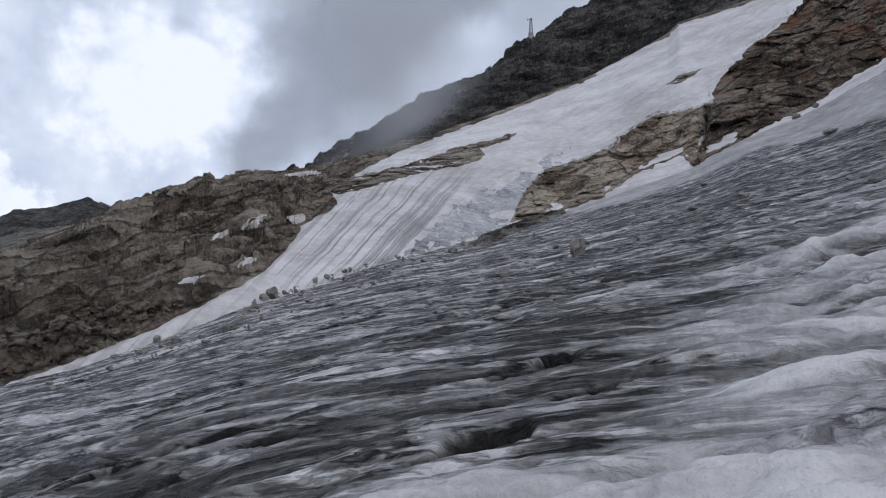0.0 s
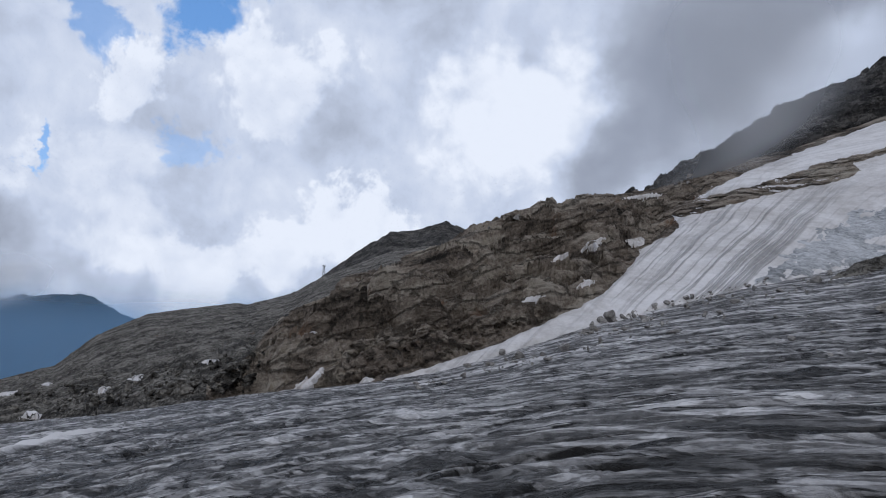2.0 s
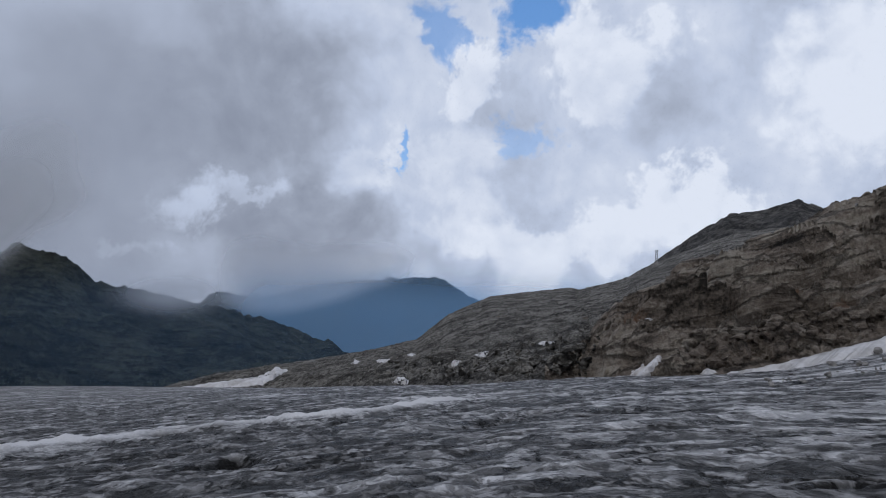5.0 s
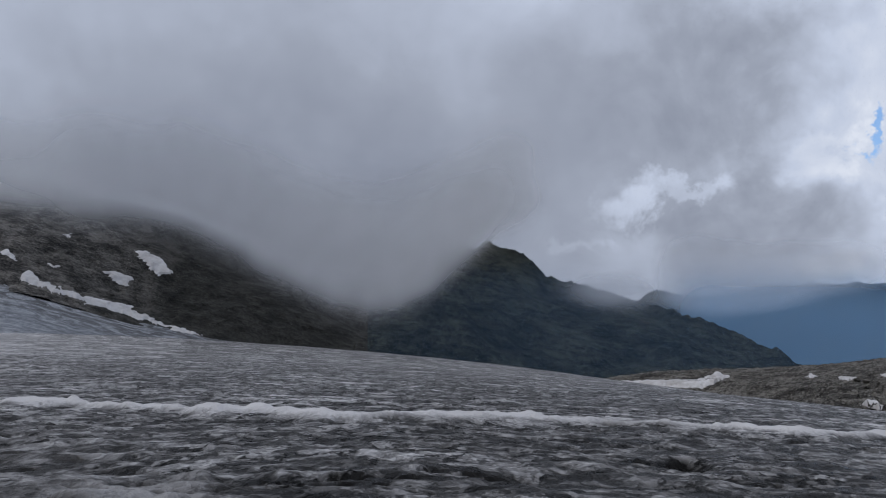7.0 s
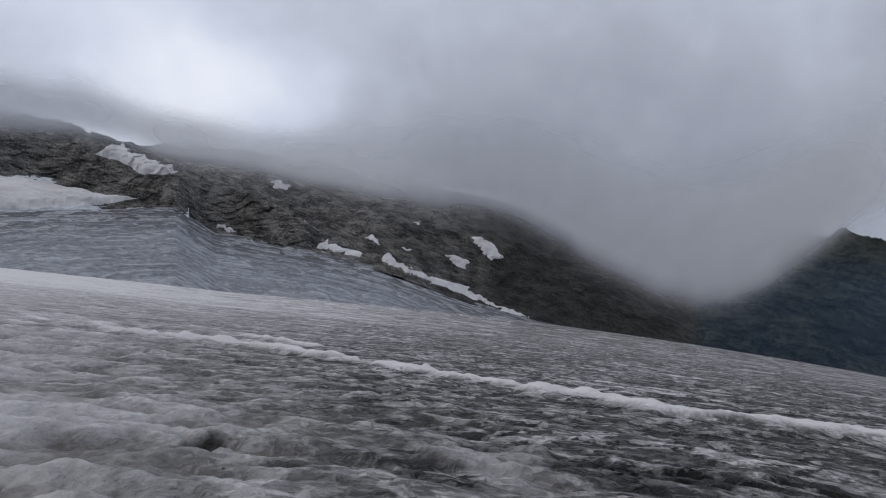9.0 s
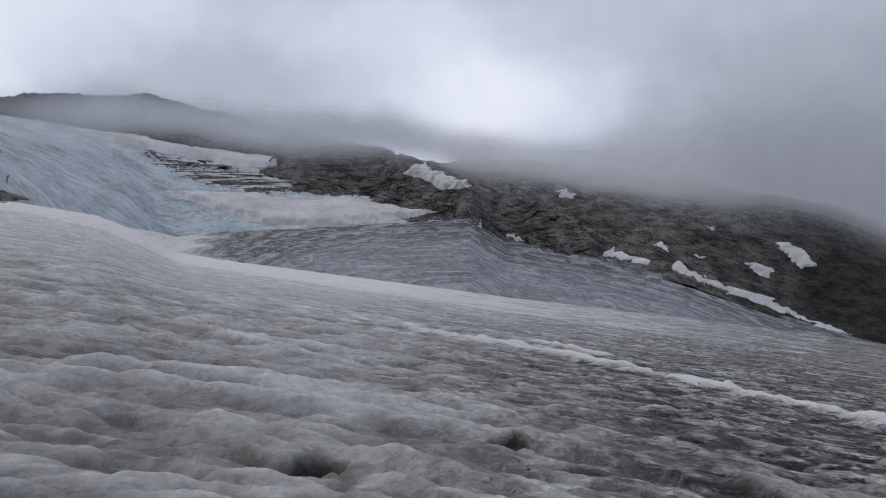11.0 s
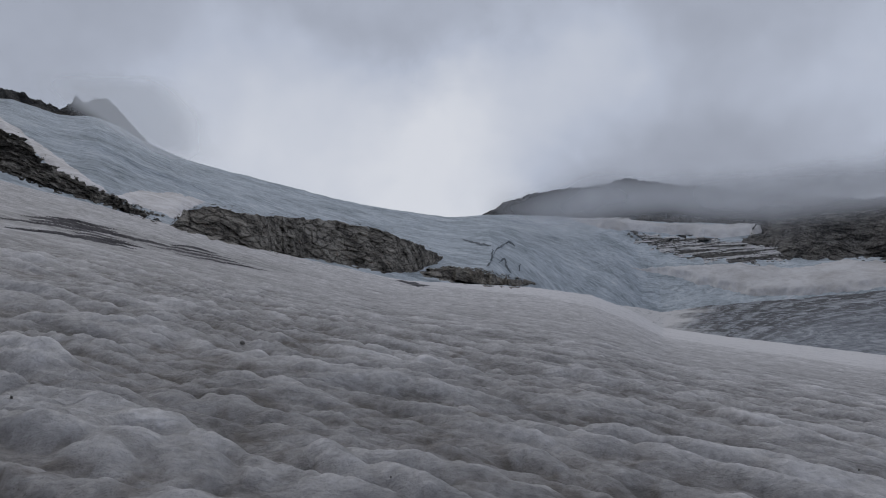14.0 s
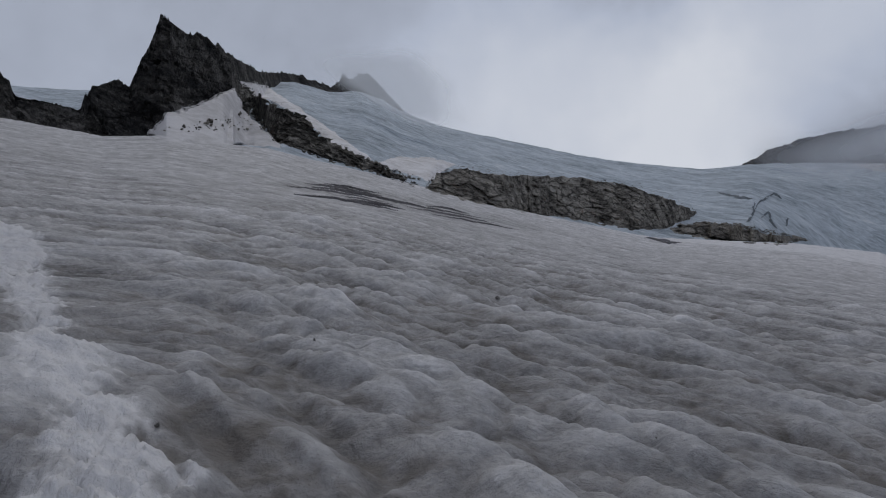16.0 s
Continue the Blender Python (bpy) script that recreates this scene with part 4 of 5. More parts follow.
RIDGE_BASE = [(240, 13), (233.7, 13.0), (230.2, 12.2), (227.2, 12.1), (224.0, 12.4), (222.4, 13.3), (220.7, 14.2), (218.9, 15.0), (217.1, 15.6), (213, 15), (208, 14.4), (202.5, 12.5)]
RIDGE_R = [(240, 105), (228, 105), (222, 120), (217.5, 145), (215, 240), (213, 350), (209, 420), (202.5, 430)]


def ridge_rough(p):
    a = np.degrees(np.arctan2(-p[:, 0], p[:, 1])) % 360
    e = np.degrees(np.arctan2(p[:, 2] - EYE, np.hypot(p[:, 0], p[:, 1])))
    return 0.08 + 0.92 * sstep(e - along(RIDGE_BASE, a), -0.5, 0.6)


tagged(slope("rock_ridge", 202.5, 240, 0.1, [
    ([(240, 84), (217.5, 86), (215, 200), (213, 310), (209, 380), (202.5, 395)], [(240, 12.3), (227, 11.5), (217, 10.8), (213, 11.8), (208, 12.3), (202.5, 11)], 1), (lambda a: along(RIDGE_R, a) * 0.88, RIDGE_BASE, 40), (RIDGE_R, RIDGE, 80)], DARK,
    lambda p: (2.1 * crag(p, 4.2, (1.0, 0.2, 0.45), SOUTH_DIP) + 2.5 * sstep(np.hypot(p[:, 0], p[:, 1]), 220, 360) * crag(p, 16.0, (1.0, 0.2, 0.45), SOUTH_DIP)) * ridge_rough(p), smooth=False, drop=2.0), "dark jagged rock ridge and peak above the snow", "ridge", kind="structure")


# ---- mist ----
def mist_sheet(name, az0, az1, r, e0, e1, veil, mat, label, lean=0.0, fade=6.0, least=0.0):
    """A bank of mist between bearings, leaning away from the standpoint by so many metres a degree."""
    az = np.arange(az0, az1 + 0.1, 0.4)
    el = np.arange(e0, e1 + 0.1, 0.25)
    A, E = [m.ravel() for m in np.meshgrid(az, el)]
    away = r + lean * (E - e0) * (sstep(A, 116, 146) if lean > 3 else 1.0)
    p = polar(A, away, EYE + away * np.tan(np.radians(E)))
    ends = sstep(A, az0, az0 + fade) * (1 - sstep(A, az1 - fade, az1)) * (1 - sstep(E, e1 - 6, e1))
    thick = veil(A, E) * ends
    if least:
        thick = np.maximum(thick, least * sstep(E - along(SKYLINE, A), 0.0, 0.3))  # a barely visible floor over all the sky, added to lose the sheet's edge lines
    faces = grid_faces(len(el), len(az))
    faces = faces[thick[faces].max(1) > 0]
    used = np.unique(faces)
    index = np.zeros(len(A), int)
    index[used] = np.arange(len(used))
    ob = mesh_object(name, p[used], index[faces], mat, True, {"veil": thick[used]})
    return tagged(ob, label, "mist", kind="stuff")


FOG_FOOT = [(72, 6), (80, 2.5), (86, 0.2), (89, -2.2), (92, -4.4), (94.5, -5.6), (97, -6.2), (100, -5.8), (104, -3.9), (107, -1.9), (112, 0.1), (117, 1.0), (122, 1.6), (127, 2.5), (133, 3.4), (139, 4.3), (146, 6.0),
            (154, 6.2), (160, 6.8), (166, 7.2), (172, 7.0), (176, 7.2), (185, 11.5)]


def bank(low, high, dense=1.0):
    """Thin below the foot of the cloud, full above it, and lost in the sky higher up."""
    def veil(a, e):
        over = e - along(FOG_FOOT, a)
        side = sstep(a, 112, 134)
        return dense * sstep(over, low, high) * (1 - sstep(over, 1.2 + 0.8 * (1 - side), 5.5 + 8.0 * (1 - side))) * (1 - sstep(a, 167, 178.5)) * sstep(a, 77.0, 97.0)
    return veil


SKYLINE = [(-60, 26), (-36, 28), (-20, 23), (-7, 17), (5, 10), (10, 7.5), (20, 5.5), (28, 4), (34, 1.5), (40, -2), (50, -3.5), (60, -3), (75, -2), (87, 0), (97, -3), (107, -1), (127, 3.5), (139, 5), (154, 7), (166, 8.5), (176, 8.4),
           (192, 10.8), (200, 12.9), (205, 15.4), (212, 17), (218, 18.5), (222.5, 20.5), (226, 16), (240, 15.5), (300, 26)]
mist_sheet("cloud_bank", -60, 300, 262, -10, 40, bank(-1.6, 1.8), MIST, "grey cloud hanging on the mountainsides", 4.0, 2, 0.004)
mist_sheet("mist_wisps", 75, 300, 246, -10, 40, bank(-3.6, 3.0, 0.55), MIST, "thin mist drifting below the cloud", 4.0, 2, 0.004)
mist_sheet("low_cloud", 44, 75, 2600, -8, 8, lambda a, e: 0.95 * sstep(e - along([(40, -2.2), (56, -2.4), (62, -4.2), (68, -5.6), (80, -5.8), (92, -4)], a), -1.2, 1.0) * (1 - sstep(e, -1.6, 1.4)) * sstep(a, 54, 62), LOW_MIST, "low cloud across the valley", 0.0)
mist_sheet("ridge_mist", -14, 20, 98, 4, 24, lambda a, e: 0.62 * np.exp(-((a - 4) / 6.5) ** 2) * sstep(e - (10.6 - 0.55 * a), -1.5, 1.5), WISP, "mist brushing the dark ridge", 0.8)
mist_sheet("ridge_mist", 192, 215, 205, 8, 24, lambda a, e: 2.0 * np.exp(-((a - 205) / 4.8) ** 2) * sstep(e - along([(192, 10.4), (199.4, 13.1), (203.2, 14.4), (206.4, 16.2), (209, 17.2), (215, 19)], a), -2.2, 1.2) * (1 - sstep(e, 16, 22)), WISP, "thin mist trailing off the end of the ridge", 0.0)
mist_sheet("mist_wisps", 66, 88, 1050, -9, 2, lambda a, e: 0.62 * np.exp(-((a - 76.5) / 3.6) ** 2) * np.exp(-((e + 4.4) / 1.4) ** 2), LOW_MIST, "thin mist on the shoulder of the mountain", 0.0, 4)
# tinted sheets added before the mountains to paint them blue with distance
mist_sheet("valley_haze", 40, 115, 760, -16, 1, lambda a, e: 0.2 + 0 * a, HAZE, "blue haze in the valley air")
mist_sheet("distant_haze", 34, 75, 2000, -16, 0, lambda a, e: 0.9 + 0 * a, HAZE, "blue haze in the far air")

# ---- what lies on the slopes: outlines in (bearing, height angle) from the standpoint ----
ICY_PATCH = [(4.5, -1.8), (2.3, 0.8), (-0.8, 3.3), (-4.6, 5.3), (-8.3, 7.3), (-10.6, 8.6), (-9.5, 5.7), (-6.4, 3.4), (-4.6, 2.0), (-3.6, 1.0), (0.7,
    -0.5)]
ROCK_STRIP = [(10.5, 5.2), (6.8, 6.1), (3.0, 7.0), (-0.8, 8.3), (-6.2, 9.6), (-5.5, 9.0), (-3.1, 8.4), (-3.6, 7.8), (-2.2, 7.1), (0.7, 6.7), (4.0,
    5.8), (6.8, 5.0), (8.7, 4.5)]
ROCK_SLIVER = [(-18.1, 12.9), (-19.1, 13.5), (-20.8, 13.9), (-20.1, 13.4), (-18.9, 12.9)]
TOE = [(-5.6, 2.3), (-6.7, 4.5), (-8.3, 6.4), (-10.6, 7.1), (-13.6, 8.0), (-14.7, 9.2), (-16.9, 10.6), (-19.5, 10.9), (-21.7, 11.3), (-21.4, 9.9),
    (-20.1, 6.5), (-19.3, 7.4), (-18.2, 7.0), (-15.6, 6.0), (-13.4, 4.4), (-10.2, 3.3), (-8.3, 2.8)]
CLIFF = [(-20.0, 6.5), (-21.2, 9.1), (-21.7, 12.7), (-24.0, 15.1), (-26.7, 16.8), (-28.0, 18.5), (-34.1, 18.3), (-34.1, 13.8), (-30.8, 12.1), (-27.9,
    10.2), (-25.2, 9.2), (-23.2, 8.0)]
GRIT_BAR = [(-1.7, 0.0), (-3.6, 1.2), (-6.9, 2.4), (-9.9, 3.3), (-10.2, 3.0), (-6.9, 1.8), (-4.1, 0.5)]
SNOW_BAND = [(164.8, 3.0), (161.0, 2.9), (157.2, 2.8), (152.5, 2.1), (149.7, 2.5), (147.8, 2.2), (144.2, 1.4), (141.5, 1.1), (143.8, 0.6), (147.9,
    0.2), (152.6, -0.0), (155.9, 0.2), (158.2, 0.9), (162.0, 2.2)]
UPPER_STRIP = [(169.3, 7.4), (165.6, 7.2), (161.9, 6.4), (157.6, 5.9), (154.8, 5.7), (154.8, 4.9), (157.6, 4.8), (161.9, 5.6), (166.6, 6.4)]
HIGH_SNOW = [(144.6, 4.2), (143.2, 5.3), (140.6, 4.7), (138.7, 3.5), (139.3, 3.1), (141.1, 2.9), (142.8, 3.9)]
ROCK_STEP = [(156.2, 4.5), (154.3, 6.1), (150.0, 6.4), (144.1, 5.4), (138.9, 3.1), (133.6, 1.7), (130.2, 0.5), (127.4, -1.7), (128.1, -3.0), (131.8,
    -2.5), (135.3, -1.3), (139.0, 0.1), (141.6, 1.1), (145.5, 2.1), (149.7, 2.6), (153.4, 2.8)]
STEP_LOW = [(164.7, 5.9), (161.9, 5.3), (157.7, 4.5), (153.9, 3.9), (153.4, 2.6), (157.2, 3.0), (160.1, 3.4), (162.4, 4.2)]
ISLAND = [(201.8, 8.0), (200.9, 9.4), (198.4, 9.7), (195.7, 9.1), (191.9, 8.7), (189.1, 8.5), (185.3, 7.6), (182.0, 6.2), (180.2, 4.9), (180.5, 4.4),
    (182.2, 3.8), (185.0, 3.8), (187.4, 4.4), (190.2, 5.1), (193.0, 5.6), (195.8, 6.3), (198.5, 7.0)]
ISLAND_TAIL = [(182.2, 3.7), (179.8, 4.0), (177.0, 3.6), (174.7, 2.9), (172.4, 2.2), (173.9, 2.0), (176.6, 2.3), (179.9, 2.9)]
SNOW_SADDLE = [(206.7, 10.3), (204.3, 11.0), (201.4, 10.9), (198.1, 9.8), (200.0, 9.5), (201.3, 8.5), (203.4, 9.1), (205.3, 9.8)]
RIB = [(217.2, 16.1), (216.1, 14.4), (215.0, 13.2), (214.1, 12.2), (210.9, 10.9), (206.7, 9.8), (202.7, 8.3), (204.4, 9.6), (208.1, 11.4), (210.4,
    12.7), (211.7, 14.3), (214.5, 15.3), (216.7, 16.6)]
CONE = [(223.9, 12.5), (222.4, 14.0), (220.4, 14.7), (218.9, 15.5), (217.2, 16.1), (216.3, 14.4), (215.0, 13.1), (213.7, 11.7), (218.1, 11.9), (222.4,
    12.0)]
CONE_HIGH = [(216.9, 16.8), (214.9, 16.6), (212.2, 14.9), (209.0, 12.7), (206.2, 10.7), (207.2, 10.2), (210.0, 12.0), (211.8, 14.0), (214.0, 15.1),
    (216.3, 15.9)]
N_SNOW = []
N_SNOW.append([(18.8, 0.7), (18.1, 1.3), (17.0, 1.6), (17.7, 1.0)])
N_SNOW.append([(16.4, 1.6), (15.8, 2.4), (14.5, 2.8), (15.2, 2.1)])
N_SNOW.append([(14.2, 1.7), (13.4, 2.3), (11.6, 2.9), (11.3, 2.3), (12.7, 1.9)])
N_SNOW.append([(16.7, -1.4), (16.1, -0.8), (15.1, -0.7), (15.7, -1.1)])
N_SNOW.append([(21.1, -2.7), (20.2, -2.3), (19.1, -2.1), (19.8, -2.5)])
N_SNOW.append([(39.2, -6.3), (38.9, -5.7), (38.0, -5.7), (38.4, -6.2)])
N_SNOW.append([(40.0, -10.5), (39.2, -9.8), (38.1, -8.9), (37.0, -8.0), (37.6, -9.3), (38.3, -10.3)])
N_SNOW.append([(34.4, -9.7), (33.9, -9.3), (33.2, -9.4), (33.4, -9.8)])
N_SNOW.append([(16.2, 1.6), (15.3, 2.4), (14.4, 2.5), (15.3, 1.8)])
N_SNOW.append([(13.1, 6.0), (11.2, 6.4), (9.5, 6.8), (10.5, 6.0), (11.0, 5.6), (11.7, 5.9)])
N_SNOW.append([(-11.5, 14.1), (-12.2, 14.6), (-13.5, 14.9), (-12.9, 14.1)])
N_SNOW.append([(-22.3, 10.6), (-23.0, 11.2), (-24.5, 11.3), (-23.6, 10.8)])
H_SNOW = []
H_SNOW.append([(52.2, -9.3), (51.6, -9.0), (51.1, -8.9), (51.5, -9.4)])
H_SNOW.append([(54.6, -10.1), (54.0, -9.8), (53.4, -9.7), (53.8, -10.1)])
H_SNOW.append([(60.4, -9.9), (60.0, -9.7), (59.4, -9.7), (59.7, -10.0)])
H_SNOW.append([(62.5, -10.0), (62.2, -9.8), (61.8, -9.9), (62.1, -10.1)])
H_SNOW.append([(58.0, -9.3), (57.6, -9.2), (57.3, -9.3), (57.6, -9.4)])
H_SNOW.append([(59.1, -11.6), (58.6, -11.2), (57.7, -11.4), (57.9, -11.7)])
H_SNOW.append([(75.9, -11.6), (73.1, -11.3), (70.2, -11.0), (67.9, -10.6), (68.8, -11.2), (69.7, -11.6), (73.1, -11.8)])
H_SNOW.append([(69.6, -10.8), (68.6, -10.3), (67.8, -10.6), (68.8, -10.9)])
H_SNOW.append([(46.9, -8.1), (46.4, -7.9), (45.7, -8.0), (46.4, -8.3)])
S_SNOW = []
S_SNOW.append([(131.0, -0.6), (130.3, 0.4), (129.8, -0.1), (128.3, -0.9), (126.9, -2.4), (124.1, -3.1), (124.5, -3.5), (126.9, -3.0), (128.0, -2.7),
    (128.7, -1.5)])
S_SNOW.append([(122.8, -3.8), (122.1, -3.0), (121.2, -4.0), (118.7, -5.0), (115.9, -5.7), (113.1, -7.3), (109.8, -8.4), (111.2, -8.3), (114.5, -7.1),
    (118.2, -5.7), (121.0, -4.6)])
S_SNOW.append([(115.3, -1.8), (114.4, -1.6), (113.2, -2.4), (112.4, -3.5), (113.6, -3.6), (114.6, -2.5)])
S_SNOW.append([(117.4, -3.2), (116.2, -3.3), (115.3, -3.8), (115.6, -4.5), (116.7, -4.0)])
S_SNOW.append([(136.5, -0.9), (135.4, -0.5), (134.1, -0.9), (133.7, -1.6), (135.0, -1.4)])
S_SNOW.append([(124.1, -1.8), (123.4, -1.7), (122.6, -2.4), (123.2, -2.4)])
S_SNOW.append([(132.1, 2.6), (131.0, 2.8), (130.0, 2.3), (130.6, 2.0)])
S_SNOW.append([(139.9, 2.6), (139.9, 3.9), (139.3, 3.8), (138.8, 3.2), (139.4, 2.8)])
S_SNOW.append([(120.8, -2.6), (120.1, -2.9), (120.3, -3.1), (120.9, -2.8)])
S_SNOW.append([(139.9, 0.4), (138.6, 0.2), (137.2, -0.3), (137.3, -0.5), (139.3, -0.1)])
S_SNOW.append([(120.0, -0.5), (119.5, -0.4), (119.5, -0.7)])
S_SNOW.append([(132.0, 2.7), (130.9, 2.7), (130.2, 1.9), (131.3, 2.0)])


def in_slabs(ob, count, seed):
    """Parts a rock outcrop into its main slabs, each a mesh of its own under the outcrop."""
    me = ob.data
    co = np.empty(len(me.vertices) * 3, dtype=np.float32)
    me.vertices.foreach_get("co", co)
    co = co.reshape(-1, 3)
    f = np.empty(len(me.polygons) * 4, dtype=np.int32)
    me.polygons.foreach_get("vertices", f)
    f = f.reshape(-1, 4)
    mid = co[f].mean(1)
    seeds = mid[np.random.default_rng(seed).choice(len(mid), count, replace=False)]
    warp = mid + np.stack([fbm(mid + k, 3.0, 3) for k in (0.0, 40.0, 80.0)], 1) * 1.5
    owner = np.argmin(((warp[:, None, :] - seeds[None]) ** 2).sum(2), axis=1)
    base = new(ob.name.split(".")[0])
    tagged(base, ob["label"], ob["category"])
    for k in range(count):
        rest = f[owner == k]
        while len(rest):
            piece = largest(rest)
            mine, rest = rest[piece], rest[~piece]
            used = np.unique(mine)
            index = np.zeros(len(co), int)
            index[used] = np.arange(len(used))
            mesh_object("slab", co[used], index[mine], me.materials[0], True).parent = base
    name = ob.name
    bpy.data.objects.remove(ob)
    base.name = name
    return base


def patches(name, outlines, on, mat, label, group, **how):
    for outline in outlines:
        tagged(lying(name, outline, on, mat, single=True, **how), label, "snow patch", group)


# the snowfield and its rocks


def spot(p):
    """Bearing and height angle of points, from the standpoint."""
    return np.degrees(np.arctan2(-p[:, 0], p[:, 1])), np.degrees(np.arctan2(p[:, 2] - EYE, np.hypot(p[:, 0], p[:, 1])))


def runs_across(p, d):
    a, e = spot(p)
    steep = sstep(e - 0.3 * a, 7, 13)
    return (1 - steep) * (a + 0.95 * e) + steep * (1.6 * e + 0.9 * a) + 0.35 * fbm(p, 9.0, 3)


def runs_lined(p, d):
    a, e = spot(p)
    return np.clip(0.95 * np.exp(-((a - 5) / 7.0) ** 2) * np.exp(-((e - 1.5) / 4.5) ** 2) + 0.3 + 0.35 * fbm(p, 14.0, 3), 0, 1)


RUNS = {"across": runs_across, "lined": runs_lined}
snowfield = tagged(lying("snowfield", SNOW_TOP + SNOW_FOOT, ["rock_slope"], SNOWFIELD, step=0.11, ragged=0.35, rise=0.5, edge=0.5, relief=lambda p: 0.22 * fbm(p, 5.0, 4) + 0.08 * fbm(p, 1.2, 3), attrs=RUNS),
                   "dirty white snowfield with meltwater runnels", "snowfield", kind="structure")
NORTH = ["rock_slope", "snowfield"]
tagged(lying("bare_ice", ICY_PATCH, NORTH, NEAR_ICE, step=0.05, ragged=2.6, grain=1.6, rise=0.08, edge=0.8, rim=0.05, least=60, relief=lambda p: 0.1 * fbm(p, 2.0, 4, 0.6)), "bare blue-grey ice breaking through the snowfield", "glacier ice", kind="structure")
in_slabs(tagged(lying("rock_band", ROCK_STRIP, NORTH, BROWN, step=0.06, ragged=0.5, edge=0.3, face=6.0, relief=lambda p: 1.2 * crag(p, 2.6), smooth=False), "brown band of rock between two snow strips", "rock outcrop"), 6, 4)
tagged(lying("rock_band", ROCK_SLIVER, NORTH, BROWN, step=0.05, ragged=0.3, edge=0.3, face=6.0, relief=lambda p: 0.9 * crag(p, 2.0), smooth=False), "small dark rock rib melting out of the snowfield", "rock outcrop")
in_slabs(tagged(lying("rock_outcrop", TOE, NORTH, TAN, step=0.06, ragged=0.45, edge=0.6, face=1.9, relief=lambda p: 2.4 * crag(p, 6.0, longer=1.5, thin=1.0, small=0.55) + 1.2 * fbm(p, 6.0, 3), smooth=True), "tan jointed rock outcrop with rust stains beside the snow", "rock outcrop"), 14, 0)
in_slabs(tagged(lying("rock_outcrop", CLIFF, NORTH, RUSTY, step=0.06, ragged=0.45, edge=0.8, face=2.0, relief=lambda p: 3.0 * crag(p, 7.0, longer=1.5, thin=0.9, small=0.65) + 1.5 * fbm(p, 8.0, 3), smooth=True), "large dark brown rock bluff above the ice", "rock outcrop"), 16, 1)
tagged(lying("gravel_bar", GRIT_BAR, NORTH + ["ground"], SCREE, step=0.05, ragged=0.25, rise=0.7, edge=0.3, relief=lambda p: 0.35 * crag(p, 0.8), smooth=False), "bar of brown grit at the snow's edge", "gravel", kind="structure")
patches("snow_patch", N_SNOW, NORTH, SNOW, "small white snow patch in a rock hollow", "snow patches on the rock slope", step=0.04, ragged=0.4, grain=0.5, rise=0.35, edge=0.2, steep=0.5, rim=0.16)
patches("snow_patch", H_SNOW, ["scree_hill", "rock_slope"], SNOW, "small white snow patch on grey scree", "snow patches on the scree", step=0.04, ragged=0.3, grain=0.4, rim=0.15, rise=1.0, edge=0.2, steep=0.4)
patches("snow_patch", S_SNOW, ["south_flank"], SNOW_FAR, "white snow patch on a dark mountainside", "snow patches on the south flank", step=0.035, ragged=0.55, grain=0.7, rim=0.09, rise=0.9, edge=0.25, steep=0.4)

# the basin, the icefield and the ridge
SOUTH = ["icefield", "ice_basin", "south_flank", "cloud_massif"]
tagged(lying("rock_step", ROCK_STEP, SOUTH, FLANK, step=0.08, ragged=0.9, edge=0.8, face=9.0, relief=lambda p: 3.2 * crag(p, 9.0, dip=SOUTH_DIP, small=0.7), smooth=False), "grey rock step streaked with snow", "rock step", kind="structure")
tagged(lying("rock_step", STEP_LOW, SOUTH, STRIPED, least=400, step=0.07, ragged=1.2, grain=0.6, edge=0.5, face=14.0, relief=lambda p: 2.0 * crag(p, 6.0, dip=SOUTH_DIP), smooth=False), "low grey rock bands between ice and snow", "rock step", kind="structure")
SOUTH.append("rock_step")
tagged(lying("snow_band", SNOW_BAND, SOUTH, SNOW_FAR, single=True, step=0.08, ragged=0.5, rise=4.0, edge=0.5), "broad dirty-white snow band in the basin", "snow patch")
tagged(lying("snow_band", UPPER_STRIP, SOUTH, SNOW_FAR, single=True, step=0.08, ragged=0.4, rise=3.5, edge=0.4), "high white snow strip under the cloud", "snow patch")
tagged(lying("snow_band", HIGH_SNOW, SOUTH, SNOW_FAR, single=True, step=0.07, ragged=0.5, rise=4.0, edge=0.3), "white snow patch at the cloud's edge", "snow patch")
tagged(lying("snow_apron", SNOW_SADDLE, ["icefield", "ground"], SNOW, step=0.07, ragged=0.5, rise=0.7, edge=1.0), "white snow apron above the rock island", "snow patch")
tagged(lying("snow_cone", CONE, ["rock_ridge", "icefield", "ground"], DIRTY_SNOW, step=0.06, ragged=0.5, face=7.0, edge=1.0), "white snow cone at the foot of the peak", "snow patch")
tagged(lying("snow_gully", CONE_HIGH, ["rock_ridge", "icefield"], SNOW, step=0.06, ragged=0.3, rise=1.0, edge=0.5), "snow gully beside a rib of broken rock", "snow patch")
tagged(lying("scree_rib", RIB, ["rock_ridge", "icefield", "ground", "snow_cone"], SCREE, step=0.06, ragged=0.8, grain=0.5, edge=0.4, face=3.0, relief=lambda p: 1.1 * crag(p, 1.8, (1.0, 0.2, 0.5), SOUTH_DIP), smooth=False), "dark rib of broken rock running down the snow", "scree", kind="structure")
in_slabs(tagged(lying("rock_island", ISLAND, ["icefield", "ground"], GREY, step=0.05, ragged=0.5, edge=0.6, face=3.4, relief=lambda p: 1.9 * crag(p, 5.0, (1.0, 0.2, -0.25), (0.0, -1.0, -0.15), 1.9, 0.5, 0.6), smooth=True), "grey-brown slabby rock island in the glacier", "rock outcrop"), 18, 2)
